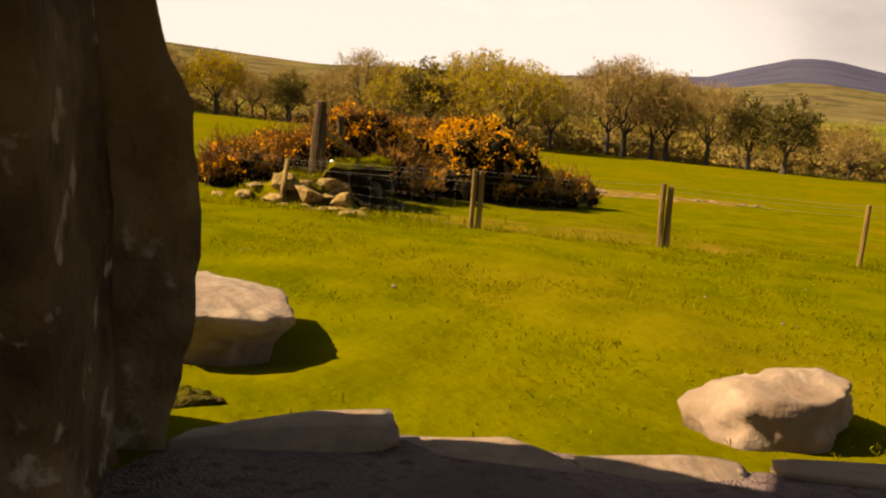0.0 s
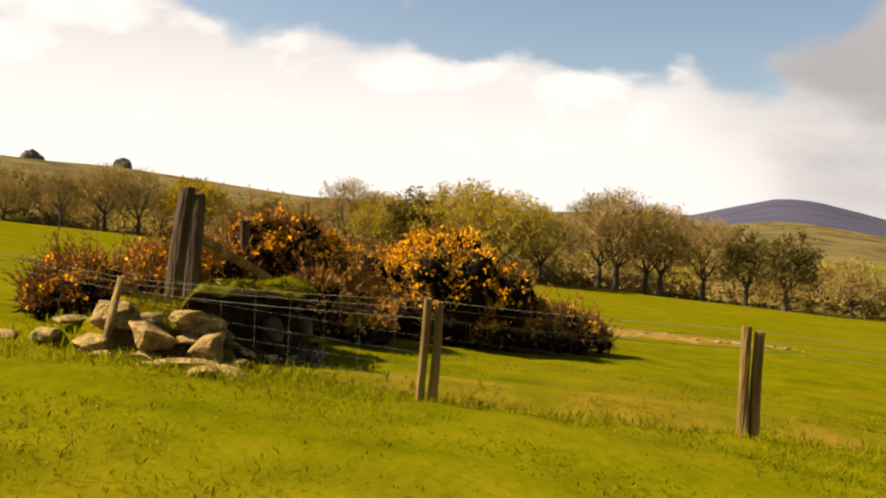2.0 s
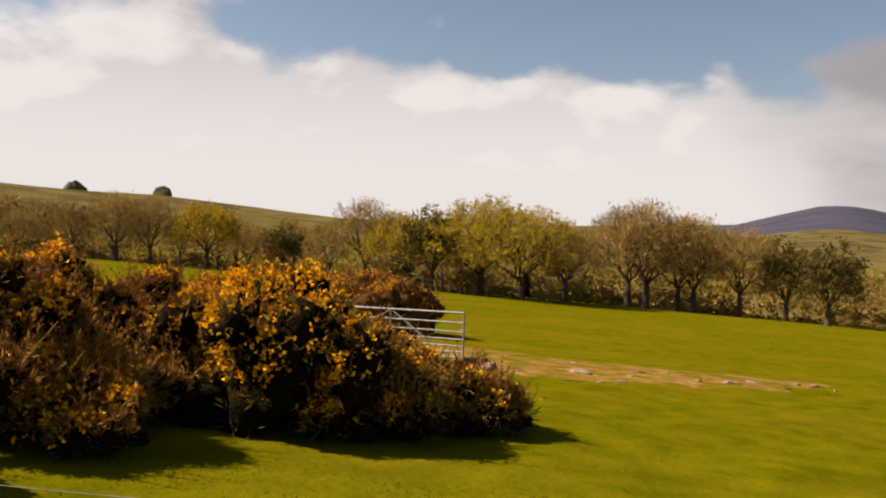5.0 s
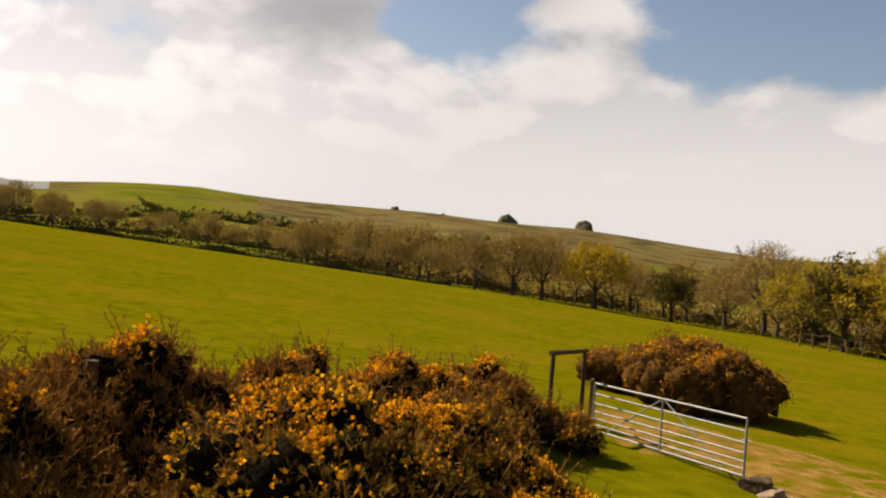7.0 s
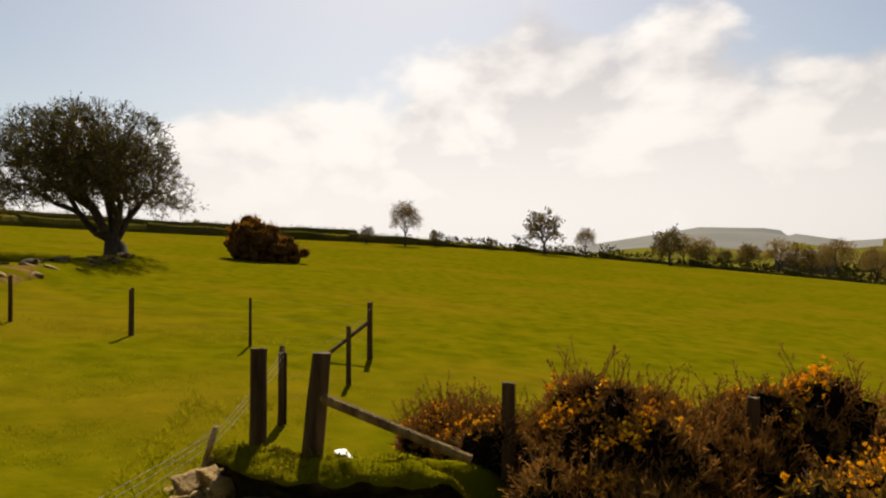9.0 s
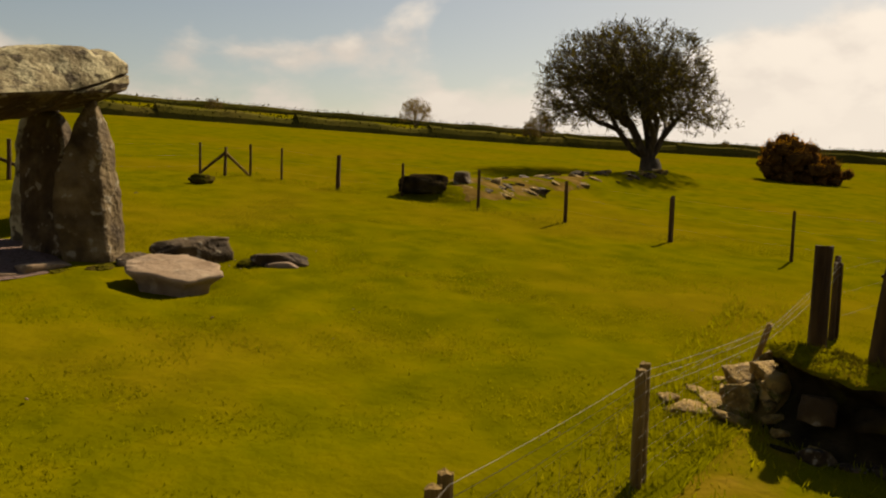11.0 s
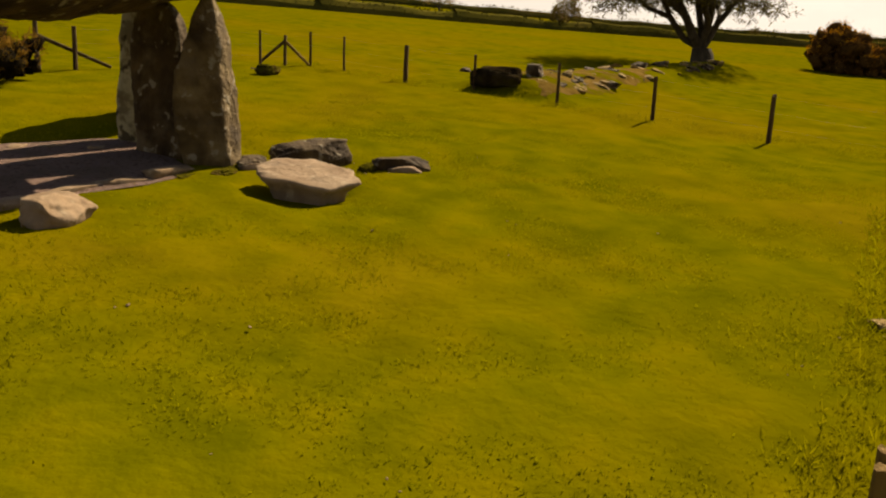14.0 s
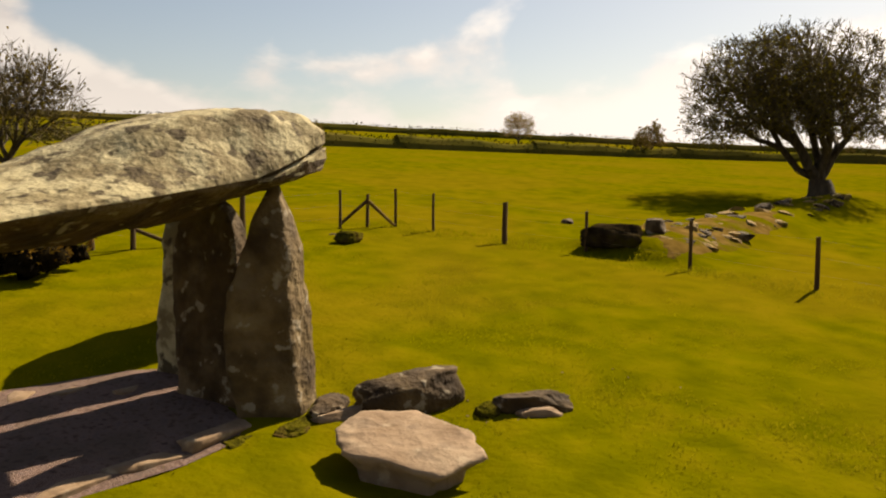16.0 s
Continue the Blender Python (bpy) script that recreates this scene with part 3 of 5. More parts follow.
def fallen_slab():
    """A thick flat slab with broken straight sides, tilted down to the north-east."""
    plan = [(-2.29, 8.06), (-2.74, 8.00), (-3.10, 8.46), (-3.06, 9.11), (-2.80, 9.46), (-2.24, 9.34), (-2.03, 8.40)]
    cx, cy = -2.58, 8.69
    here = Vector((cx, cy, gz(cx, cy)))
    rings = [(0.66, -0.50), (0.68, -0.34), (0.72, -0.20), (0.86, -0.11), (0.985, -0.045), (0.99, -0.012), (0.955, 0.0), (0.82, 0.008), (0.6, 0.012), (0.35, 0.016), (0.12, 0.016)]
    per, verts, faces = 12, [], []
    around = per * len(plan)
    for k, (w, dz) in enumerate(rings):
        for i in range(around):
            c, t = divmod(i, per)
            t /= per
            a, b = plan[c], plan[(c + 1) % len(plan)]
            px, py = (a[0] + (b[0] - a[0]) * t - cx) * w, (a[1] + (b[1] - a[1]) * t - cy) * w
            o = Vector((px, py, dz)) + Vector((7.3, 2.1, 0.4))
            out = 1 + 0.05 * fractal(o, 2.2, 3) + 0.05 * fractal(o, 7.0, 3) * (k < 6)
            top = 0.145 - 0.15 * px - 0.12 * py
            verts.append((px * out, py * out, top + dz + 0.020 * fractal(o, 3.0, 3) + 0.010 * fractal(o, 11.0, 3) - here.z))
    for k in range(len(rings) - 1):
        for i in range(around):
            a, b = k * around + i, k * around + (i + 1) % around
            faces.append((a, b, b + around, a + around))
    faces.append(tuple((len(rings) - 1) * around + i for i in range(around)))
    faces = [tuple(reversed(f)) for f in faces]      # the plan runs clockwise
    ob = new("fallen_slab", mesh_of("fallen_slab", verts, faces, M_PINKSTONE))
    ob.location = here
    tagged(ob, "large flat pale pinkish fallen slab lying on the grass", "slab")


fallen_slab()
boulder("boulder", (0.50, 7.80), (0.86, 0.66, 0.50), 24, 12, M_PINKSTONE, "pale rounded boulder beside the gravel floor", rough=0.17, box=0.42, cuts=9, sink=0.22)
boulder("boulder", (-3.72, 7.92), (1.20, 0.52, 0.46), 27, -36, M_DARKSTONESHADE, "dark angular boulder lying near the portal", rough=0.12, box=0.85, cuts=6)
boulder("boulder", (-4.52, 9.00), (0.92, 0.34, 0.26), 31, -40, M_DARKSTONESHADE, "small low dark stone half sunk in the grass", rough=0.16, box=0.55, cuts=5)
boulder("boulder", (-4.36, 9.14), (0.50, 0.16, 0.16), 32, -42, M_PINKSTONE, "pale broken stone under the low dark stone", rough=0.16, box=0.6, cuts=5, levels=3)
boulder("boulder", (-4.12, 8.66), (0.42, 0.30, 0.17), 37, 10, M_MOSS, "mossy lump at the end of the low stone", rough=0.2, box=0.2, cuts=3)
boulder("boulder", (-2.52, 7.36), (0.62, 0.30, 0.13), 33, 30, M_MOSS, "mossy broken stone at the foot of the portal", rough=0.22, box=0.7, cuts=9)
boulder("boulder", (-3.06, 7.30), (0.60, 0.34, 0.20), 35, 10, M_DARKSTONESHADE, "dark packing stone against the portal stone", rough=0.2, box=0.7, cuts=9)
boulder("boulder", (-3.12, 7.58), (0.85, 0.24, 0.16), 38, -28, M_PINKSTONE, "narrow pale stone lying between portal and boulder", rough=0.1, box=0.85, cuts=5, levels=3)
boulder("boulder", (-1.96, 7.16), (0.40, 0.24, 0.10), 39, 15, M_MOSS, "mossy stone at the corner of the kerb", rough=0.22, box=0.7, cuts=9)


def gravel_floor():
    """The trodden gravel floor of the chamber: a thin uneven sheet laid on the turf."""
    verts, faces = [], []
    n, m = 40, 12
    for i in range(n):
        a = 2 * math.pi * i / n
        for j in range(m):
            k = j / (m - 1)
            wob = 1 + 0.07 * math.sin(3 * a + 1) + 0.05 * math.sin(7 * a)
            x = -0.35 + 2.75 * wob * k * math.cos(a)
            y = 5.85 + 1.38 * wob * k * math.sin(a)
            verts.append((x, y, gz(x, y) + 0.055 - 0.05 * k ** 6))
    for i in range(n):
        for j in range(m - 1):
            a, b = i * m + j, ((i + 1) % n) * m + j
            faces.append((a, a + 1, b + 1, b))
    ob = new("gravel_floor", mesh_of("gravel_floor", verts, faces, M_GRAVEL))
    tagged(ob, "pinkish gravel floor under the burial chamber", "gravel", kind="structure")


gravel_floor()
# kerb slabs along the gravel's edge
for k, (x, y, sx, sy, sz, turn) in enumerate([
        (-1.85, 6.96, 0.90, 0.30, 0.09, 8), (-1.05, 6.98, 0.80, 0.26, 0.06, -6), (-0.30, 6.92, 0.75, 0.28, 0.05, 5),
        (-0.60, 6.62, 0.55, 0.22, 0.03, -4), (0.55, 7.06, 0.70, 0.26, 0.06, -8), (-1.95, 5.42, 0.36, 0.20, 0.07, 30),
        (-1.50, 5.02, 0.42, 0.22, 0.05, 20), (-1.05, 4.82, 0.34, 0.24, 0.06, 35), (-0.55, 4.66, 0.45, 0.26, 0.07, 5), (0.10, 4.58, 0.5, 0.25, 0.06, -8)]):
    boulder("kerb_stone", (x, y), (sx, sy, sz + 0.07), 50 + k, turn, M_PINKSTONE, "low pale kerb stone edging the gravel floor", "kerb stone", 0.06, rough=0.06, box=0.92, cuts=5, levels=3)["group"] = "kerb stones"


# ---- fences ----
def wire_line(points, radius=0.0028, sag=0.02):
    """Wire from post to post with a little sag."""
    a, b = [], []
    for p, q in zip(points, points[1:]):
        p, q = np.array(p, float), np.array(q, float)
        n = 6
        pts = [p + (q - p) * i / n - np.array([0, 0, sag * 4 * (i / n) * (1 - i / n)]) for i in range(n + 1)]
        a += pts[:-1]
        b += pts[1:]
    return tubes(a, b, radius, radius, 4)


def fence(label, rows, wires, netting=False, radius=0.0015):
    """rows: x, y, height, radius, lean x, lean y, count (posts side by side), dark."""
    cx, cy = rows[0][0], rows[0][1]
    root = thing("fence", (cx, cy, gz(cx, cy)), label, "fence")
    here = np.array(root.location)
    tops = []
    for k, (x, y, h, r, lx, ly, count, dark) in enumerate(rows):
        for c in range(count):
            ox = (c - (count - 1) / 2) * r * 2.5
            me = post_mesh("post", h * (1 - 0.03 * c), r, M_DARKPOST if dark else M_POST, (lx, ly), seed=k * 5 + c + int(abs(x) * 3))
            part("post", me, root, at=np.array((x + ox, y, gz(x + ox, y))) - here)
        tops.append((x + lx * 0.9, y + ly * 0.9, gz(x, y), h))
    for k, frac in enumerate(wires):
        line = [(x, y + 0.05, z + h * frac) for x, y, z, h in tops]
        v, f = wire_line(line, radius)
        part("wire", mesh_of("wire", v - here, f, M_WIRE), root)
    if netting:
        pieces = []
        for (xa, ya, za, ha), (xb, yb, zb, hb) in list(zip(tops, tops[1:]))[1:3]:
            length = math.hypot(xb - xa, yb - ya)
            n = int(length / 0.30)
            for i in range(1, n):
                t = i / n
                p = np.array((xa + (xb - xa) * t, ya + (yb - ya) * t + 0.05, za + (zb - za) * t))
                pieces.append((p + (0, 0, 0.06), p + (0, 0, 0.72)))
        v, f = tubes([p for p, _ in pieces], [q for _, q in pieces], radius * 0.45, radius * 0.45, 4)
        rows_net = [wire_line([(x, y + 0.05, z + hz) for x, y, z, _ in tops[1:4]], radius * 0.45, 0.01) for hz in (0.06, 0.17, 0.29, 0.42, 0.57, 0.72)]
        v, f = merge((v, f), *rows_net)
        part("netting", mesh_of("netting", v - here, f, M_WIRE), root, "galvanised square sheep netting")
    return root


fence("wire and netting fence of weathered twin posts", [
    (-6.6, 16.8, 1.08, 0.042, 0.02, 0.0, 3, True), (-3.42, 16.20, 0.68, 0.036, 0.07, 0.20, 1, False), (-0.50, 15.88, 0.92, 0.043, 0.01, 0, 2, False),
    (2.29, 15.68, 0.99, 0.043, -0.03, 0, 2, False), (5.50, 16.08, 0.96, 0.040, 0, 0, 1, False), (8.7, 16.3, 1.05, 0.045, 0, 0, 1, False)], (0.97, 0.90, 0.80), netting=True, radius=0.002)
far_fence = fence("thin dark wire fence along the far side of the enclosure", [
    (-6.60, 16.85, 1.0, 0.03, 0, 0, 1, True), (-9.8, 17.75, 1.05, 0.05, 0, 0, 1, True), (-12.6, 18.2, 1.25, 0.062, 0, 0, 1, True), (-13.1, 15.57, 1.08, 0.032, 0, 0, 1, True),
    (-13.4, 12.95, 1.05, 0.042, 0, 0, 2, True), (-13.95, 10.18, 1.05, 0.045, 0.02, 0, 1, True), (-14.2, 7.6, 1.05, 0.040, 0, 0, 1, True), (-14.4, 5.07, 0.95, 0.040, 0, 0, 1, True),
    (-14.08, 3.05, 0.98, 0.075, 0, 0, 1, True), (-14.14, 0.86, 0.98, 0.036, 0, 0, 1, True), (-13.97, -0.25, 1.0, 0.036, 0, 0, 1, True), (-13.35, -0.70, 0.86, 0.05, 0, 0, 1, True),
    (-12.55, -0.95, 0.98, 0.036, 0, 0, 1, True), (-9.6, -1.3, 1.0, 0.07, 0, 0, 1, True), (-6.85, -1.5, 1.0, 0.05, 0, 0, 1, True), (-6.3, -2.1, 1.15, 0.06, 0, 0, 1, True)],
    (0.94, 0.62, 0.3), radius=0.001)


def strut(parent, a, b, radius, mat, name="brace"):
    """A rail from a to b, in the thing's own place."""
    here = np.array(parent.location)
    v, f = tubes([np.array(a) - here], [np.array(b) - here], radius * 1.05, radius * 0.9, 8)
    f = [tuple(q) for q in f] + [tuple(range(7, -1, -1)), tuple(range(8, 16))]
    part(name, mesh_of(name, v, f, mat, soft=False), parent)


strut(far_fence, (-13.35, -0.70, gz(-13.35, -0.7) + 0.70), (-13.85, -0.20, gz(-13.85, -0.2) + 0.05), 0.045, M_POST)
strut(far_fence, (-13.35, -0.70, gz(-13.35, -0.7) + 0.70), (-12.75, -1.15, gz(-12.75, -1.15) + 0.05), 0.045, M_DARKPOST)
strut(far_fence, (-12.6, 18.2, gz(-12.6, 18.2) + 0.85), (-11.9, 17.3, gz(-11.9, 17.3) + 0.15), 0.045, M_DARKPOST)
strut(far_fence, (-6.3, -2.1, gz(-6.3, -2.1) + 0.75), (-7.6, -1.2, gz(-7.6, -1.2) + 0.08), 0.045, M_DARKPOST)
strut(far_fence, (-6.3, -2.1, gz(-6.3, -2.1) + 0.6), (-5.4, -1.9, gz(-5.4, -1.9) + 0.05), 0.045, M_DARKPOST)

# corner posts on the stony bank
corner = thing("corner_post", (-3.0, 17.2, gz(-3.0, 17.2)), "thick dark corner posts with a slanting rail on the bank", "fence post")
for x, y, top, r, lx, ly, s in [(-3.04, 16.86, 0.96, 0.085, 0.11, 0.02, 3), (-2.97, 17.40, 0.91, 0.10, -0.03, 0.10, 4)]:
    part("post", post_mesh("post", top - gz(x, y), r, M_DARKPOST, (lx, ly), s), corner, at=np.array((x, y, gz(x, y))) - np.array(corner.location))
strut(corner, (-2.96, 17.50, 0.46), (-2.45, 18.96, -0.08), 0.055, M_POST, "rail")

# posts standing in the gorse hedge
for x, y, top, r in [(-2.87, 19.4, 0.60, 0.07), (-2.72, 21.96, 0.44, 0.075)]:
    ob = new("fence_post", post_mesh("fence_post", top - gz(x, y), r, M_DARKPOST, (0.02, 0), int(y)))
    ob.location = (x, y, gz(x, y))
    tagged(ob, "dark fence post standing in the gorse hedge", "fence post", "posts in the hedge")


# ---- gate and frame ----
def field_gate(a, b):
    """A seven-bar tubular steel field gate from the hinge end a to the latch end b (both at the foot)."""
    a, b = np.array(a, float), np.array(b, float)
    root = thing("field_gate", a, "galvanised tubular steel field gate, closed", "gate")
    d = b - a
    h = 1.08
    for k, z in enumerate((0.0, 0.13, 0.27, 0.43, 0.62, 0.84, h)):
        v, f = tubes([(0, 0, z)], [d + (0, 0, z)], 0.024 if k in (0, 6) else 0.019, 0.024 if k in (0, 6) else 0.019, 8)
        part("bar", mesh_of("bar", v, f, M_STEEL), root)
    for t in (0.0, 0.5, 1.0):
        v, f = tubes([d * t + (0, 0, -0.02)], [d * t + (0, 0, h + 0.02)], 0.024, 0.024, 8)
        stile_bar = part("upright", mesh_of("upright", v, f, M_STEEL), root)
        if t == 0.0:
            for z in (0.12, h - 0.10):
                v, f = tubes([(0, 0, z - 0.06)], [(0, 0, z + 0.06)], 0.034, 0.034, 8)
                part("hinge", mesh_of("hinge", v, f, M_STEEL), stile_bar)
        if t == 1.0:
            v, f = tubes([d + (-0.10, 0.05, h * 0.62)], [d + (0.12, -0.06, h * 0.62)], 0.013, 0.013, 8)
            part("latch", mesh_of("latch", v, f, M_STEEL), stile_bar)
    for t0, t1 in ((0.5, 0.12), (0.5, 0.88)):
        v, f = tubes([d * t0 + (0, 0.012, h)], [d * t1 + (0, 0.012, 0.05)], 0.018, 0.018, 8)
        part("brace", mesh_of("brace", v, f, M_STEEL), root)
    return root


field_gate((-1.50, 34.70, -2.26), (2.20, 32.50, -2.11))
ob = new("gate_post", post_mesh("gate_post", 1.15, 0.06, M_POST, (0, 0), 5))
ob.location = (-1.62, 34.78, gz(-1.62, 34.78))
tagged(ob, "weathered wooden post beside the steel gate", "gate post")

stile = thing("stile_frame", (-2.05, 34.3, gz(-2.05, 34.3)), "plain dark wooden frame standing over the stone stile", "stile")
sh = np.array(stile.location)
for x, y in ((-2.17, 33.62), (-1.90, 34.95)):
    part("post", post_mesh("post", -0.46 - gz(x, y), 0.055, M_DARKPOST, (0, 0), int(y * 7)), stile, at=np.array((x, y, gz(x, y))) - sh)
strut(stile, (-2.19, 33.50, -0.46), (-1.88, 35.07, -0.50), 0.055, M_DARKPOST, "lintel")


fence("short run of pale posts by the far trees", [(-3.9, 103.5, 1.5, 0.11, 0, 0, 1, False), (-2.8, 103.8, 1.4, 0.10, 0, 0, 1, False), (-1.3, 103.6, 1.6, 0.11, 0.1, 0, 1, False), (0.3, 104.0, 1.4, 0.10, -0.3, 0, 1, False), (1.6, 104.2, 1.5, 0.11, 0.2, 0, 1, False), (2.9, 104.0, 1.4, 0.10, 0, 0, 1, False)], (0.9, 0.5), radius=0.02)


# ---- stones of the banks ----
def mound(x, y):
    """Height of the earth heap at the broken end of the bank, over the ground."""
    r = np.hypot((np.asarray(x, float) + 2.98) / 1.0, (np.asarray(y, float) - 16.72) / 0.64)
    return 0.54 * (1 - smooth(0.0, 1.0, r))


def earth_mound():
    n, m = 44, 32
    xs, ys = np.linspace(-4.05, -1.90, n), np.linspace(16.02, 17.42, m)
    verts, faces, index = [], [], []
    for y in ys:
        for x in xs:
            o = Vector((x, y, 0))
            h = float(mound(x, y))
            verts.append((x, y, gz(x, y) - 0.03 + h + min(1.0, h * 4) * (0.09 * fractal(o, 2.4, 3) + 0.03 * fractal(o, 8.0, 3))))
    for j in range(m - 1):
        for i in range(n - 1):
            a = j * n + i
            faces.append((a, a + 1, a + n + 1, a + n))
            c = Vector(((xs[i] + xs[i + 1]) / 2, (ys[j] + ys[j + 1]) / 2, 3.0))
            index.append(0 if fractal(c, 1.8, 3) + (c.y - 16.6) * 0.5 > -0.12 else 1)
    ob = new("earth_mound", mesh_of("earth_mound", verts, faces, [M_GRASS, M_BANKEARTH], index))
    tagged(ob, "rough heap of turf and ochre earth at the end of the bank", "bank", kind="structure")
    g = np.random.default_rng(91)
    x, y = g.uniform(-3.9, -2.2, 2600), g.uniform(16.1, 17.2, 2600)
    keep = (mound(x, y) > 0.03) & (np.array([noise.noise(Vector((a * 1.8, b * 1.8, 3))) for a, b in zip(x, y)]) > -0.1)
    x, y = x[keep], y[keep]
    p = np.stack([x, y, ground_z(x, y) + mound(x, y) - 0.02], 1)
    d = np.array([0, -0.25, 1.0]) + g.normal(0, 0.35, (len(p), 3))
    blades = new("mound_grass", mesh_of("mound_grass", *cards(p, d, g.uniform(0.03, 0.08, len(p)), 0.08, 2, 0.4, 92), M_BANKGRASS, soft=False))
    tagged(blades, "rough grass growing on the earth heap", "grass", kind="stuff")


earth_mound()


def scatter_stones(spots, group, label, mats, seed, sink=0.17, flat=1.0):
    """Loose stones of the banks, each its own thing; six shapes shared by all."""
    rnd = random.Random(seed)
    shapes = {}
    for x, y, size in spots:
        k = rnd.randrange(6)
        mat = rnd.choice(mats)
        if size < 0.3:
            k += 6
        if (k, mat.name) not in shapes:
            shapes[k, mat.name] = rock_mesh("stone", (1.0, 0.58 + 0.07 * (k % 6), (0.30 + 0.04 * (k % 6)) * flat), mat, seed * 10 + k, rough=0.09, box=0.86, cuts=11, levels=2 if size < 0.2 else 3, deep=0.50)
        ob = new("stone", shapes[k, mat.name])
        slope = Vector((gz(x - 0.25, y) - gz(x + 0.25, y), gz(x, y - 0.25) - gz(x, y + 0.25), 1.3)).normalized()
        lay = Vector((0, 0, 1)).rotation_difference(slope).to_matrix().to_4x4()
        ob.matrix_world = Matrix.Translation((x, y, gz(x, y) + 0.92 * float(mound(x, y)))) @ lay @ pose(0, 0, -sink * size, rnd.uniform(-10, 10), rnd.uniform(-10, 10), rnd.uniform(0, 360)) @ Matrix.Diagonal((size, size, size, 1))
        tagged(ob, label, "stone", group)


rb = random.Random(5)
bank_spots = [(-3.05, 16.12, 0.46), (-2.62, 16.02, 0.55), (-2.25, 15.86, 0.46), (-2.72, 16.38, 0.40), (-3.55, 16.22, 0.50), (-4.0, 16.35, 0.42), (-2.20, 16.22, 0.42), (-4.45, 16.55, 0.36), (-3.85, 16.6, 0.34),
              (-3.30, 16.42, 0.36), (-2.40, 15.62, 0.30), (-2.88, 15.80, 0.30), (-3.40, 15.98, 0.30), (-2.45, 16.25, 0.34)]
scatter_stones(bank_spots, "stones of the corner bank", "yellowish lichened stone sunk in the grassy bank", [M_BANKSTONE], 3, 0.05, 0.62)
scatter_stones([(-2.98, 16.28, 0.50), (-3.45, 16.42, 0.40), (-2.52, 16.28, 0.40), (-2.72, 16.50, 0.36)], "stones of the corner bank", "squared yellowish stone standing in the bank", [M_BANKSTONE], 23, 0.10, 1.5)


def earth_bank():
    """The cut face of the bank: earth with its shade coloured in dark, hollowed under an overhanging lip of turf."""
    lip = [(-3.20, 16.72), (-2.80, 16.62), (-2.40, 16.64), (-2.08, 16.84), (-1.93, 17.20), (-1.90, 17.70), (-1.92, 18.25), (-2.02, 18.80), (-2.25, 19.35)]
    n = 96
    t = np.linspace(0, len(lip) - 1, n)
    px, py = np.interp(t, range(len(lip)), [p[0] for p in lip]), np.interp(t, range(len(lip)), [p[1] for p in lip])
    for _ in range(6):
        px[1:-1], py[1:-1] = (px[:-2] + px[1:-1] + px[2:]) / 3, (py[:-2] + py[1:-1] + py[2:]) / 3
    dx, dy = np.gradient(px), np.gradient(py)
    size = np.hypot(dx, dy)
    ox, oy = dy / size, -dx / size
    ends = np.minimum(np.arange(n), np.arange(n)[::-1]) / (n * 0.16)
    full = smooth(0, 1, ends)
    # outward offset, share of the way from the foot to the lip, turf or earth
    rings = [(-0.75, 1.00), (-0.45, 1.06), (-0.20, 1.08), (-0.04, 1.05), (0.05, 0.98), (0.07, 0.92), (0.02, 0.86), (-0.10, 0.80), (-0.17, 0.66), (-0.17, 0.50), (-0.10, 0.34), (0.00, 0.20), (0.10, 0.08), (0.22, -0.10)]
    verts, faces, index = [], [], []
    for off, up in rings:
        for i in range(n):
            x, y = px[i] + ox[i] * off, py[i] + oy[i] * off
            o = Vector((x * 1.0, y * 1.0, up))
            foot = 0.60 - 0.055 * x - 0.0846 * y
            jag = 0.17 * fractal(o, 2.0, 3) + 0.06 * fractal(o, 7.0, 3)
            z = foot + (0.70 * full[i]) * up + 0.13 * fractal(o + Vector((4, 1, 0)), 1.8, 4) * (up > 0.8) * full[i]
            verts.append((x + ox[i] * jag, y + oy[i] * jag, z))
    for k in range(len(rings) - 1):
        for i in range(n - 1):
            a = k * n + i
            faces.append((a, a + n, a + n + 1, a + 1))
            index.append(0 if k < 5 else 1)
    top = np.array(verts).reshape(len(rings), n, 3)
    g = np.random.default_rng(83)
    k, i, u, w = g.uniform(0, 4.6, 3400), g.integers(0, n - 1, 3400), g.uniform(0, 1, (3400, 1)), None
    low = k.astype(int)
    w = (k - low)[:, None]
    at = (top[low, i] * (1 - w) + top[low + 1, i] * w) * (1 - u) + (top[low, i + 1] * (1 - w) + top[low + 1, i + 1] * w) * u
    lean = np.stack([ox[i], oy[i], np.full(len(i), 1.0)], 1) * np.stack([k / 4.6, k / 4.6, 1.15 - 0.25 * k], 1) + g.normal(0, 0.3, (3400, 3))
    blades = new("bank_grass", mesh_of("bank_grass", *cards(at, lean, g.uniform(0.018, 0.050, 3400), 0.10, 2, 0.35, 84), M_BANKGRASS, soft=False))
    tagged(blades, "ragged grass hanging over the lip of the bank", "grass", kind="stuff")
    ob = new("earth_bank", mesh_of("earth_bank", verts, faces, [M_GRASS, M_SHADEBROWN], index))
    tagged(ob, "cut earth bank, its face coloured dark for shade, under an overhanging lip of turf", "bank", kind="structure")


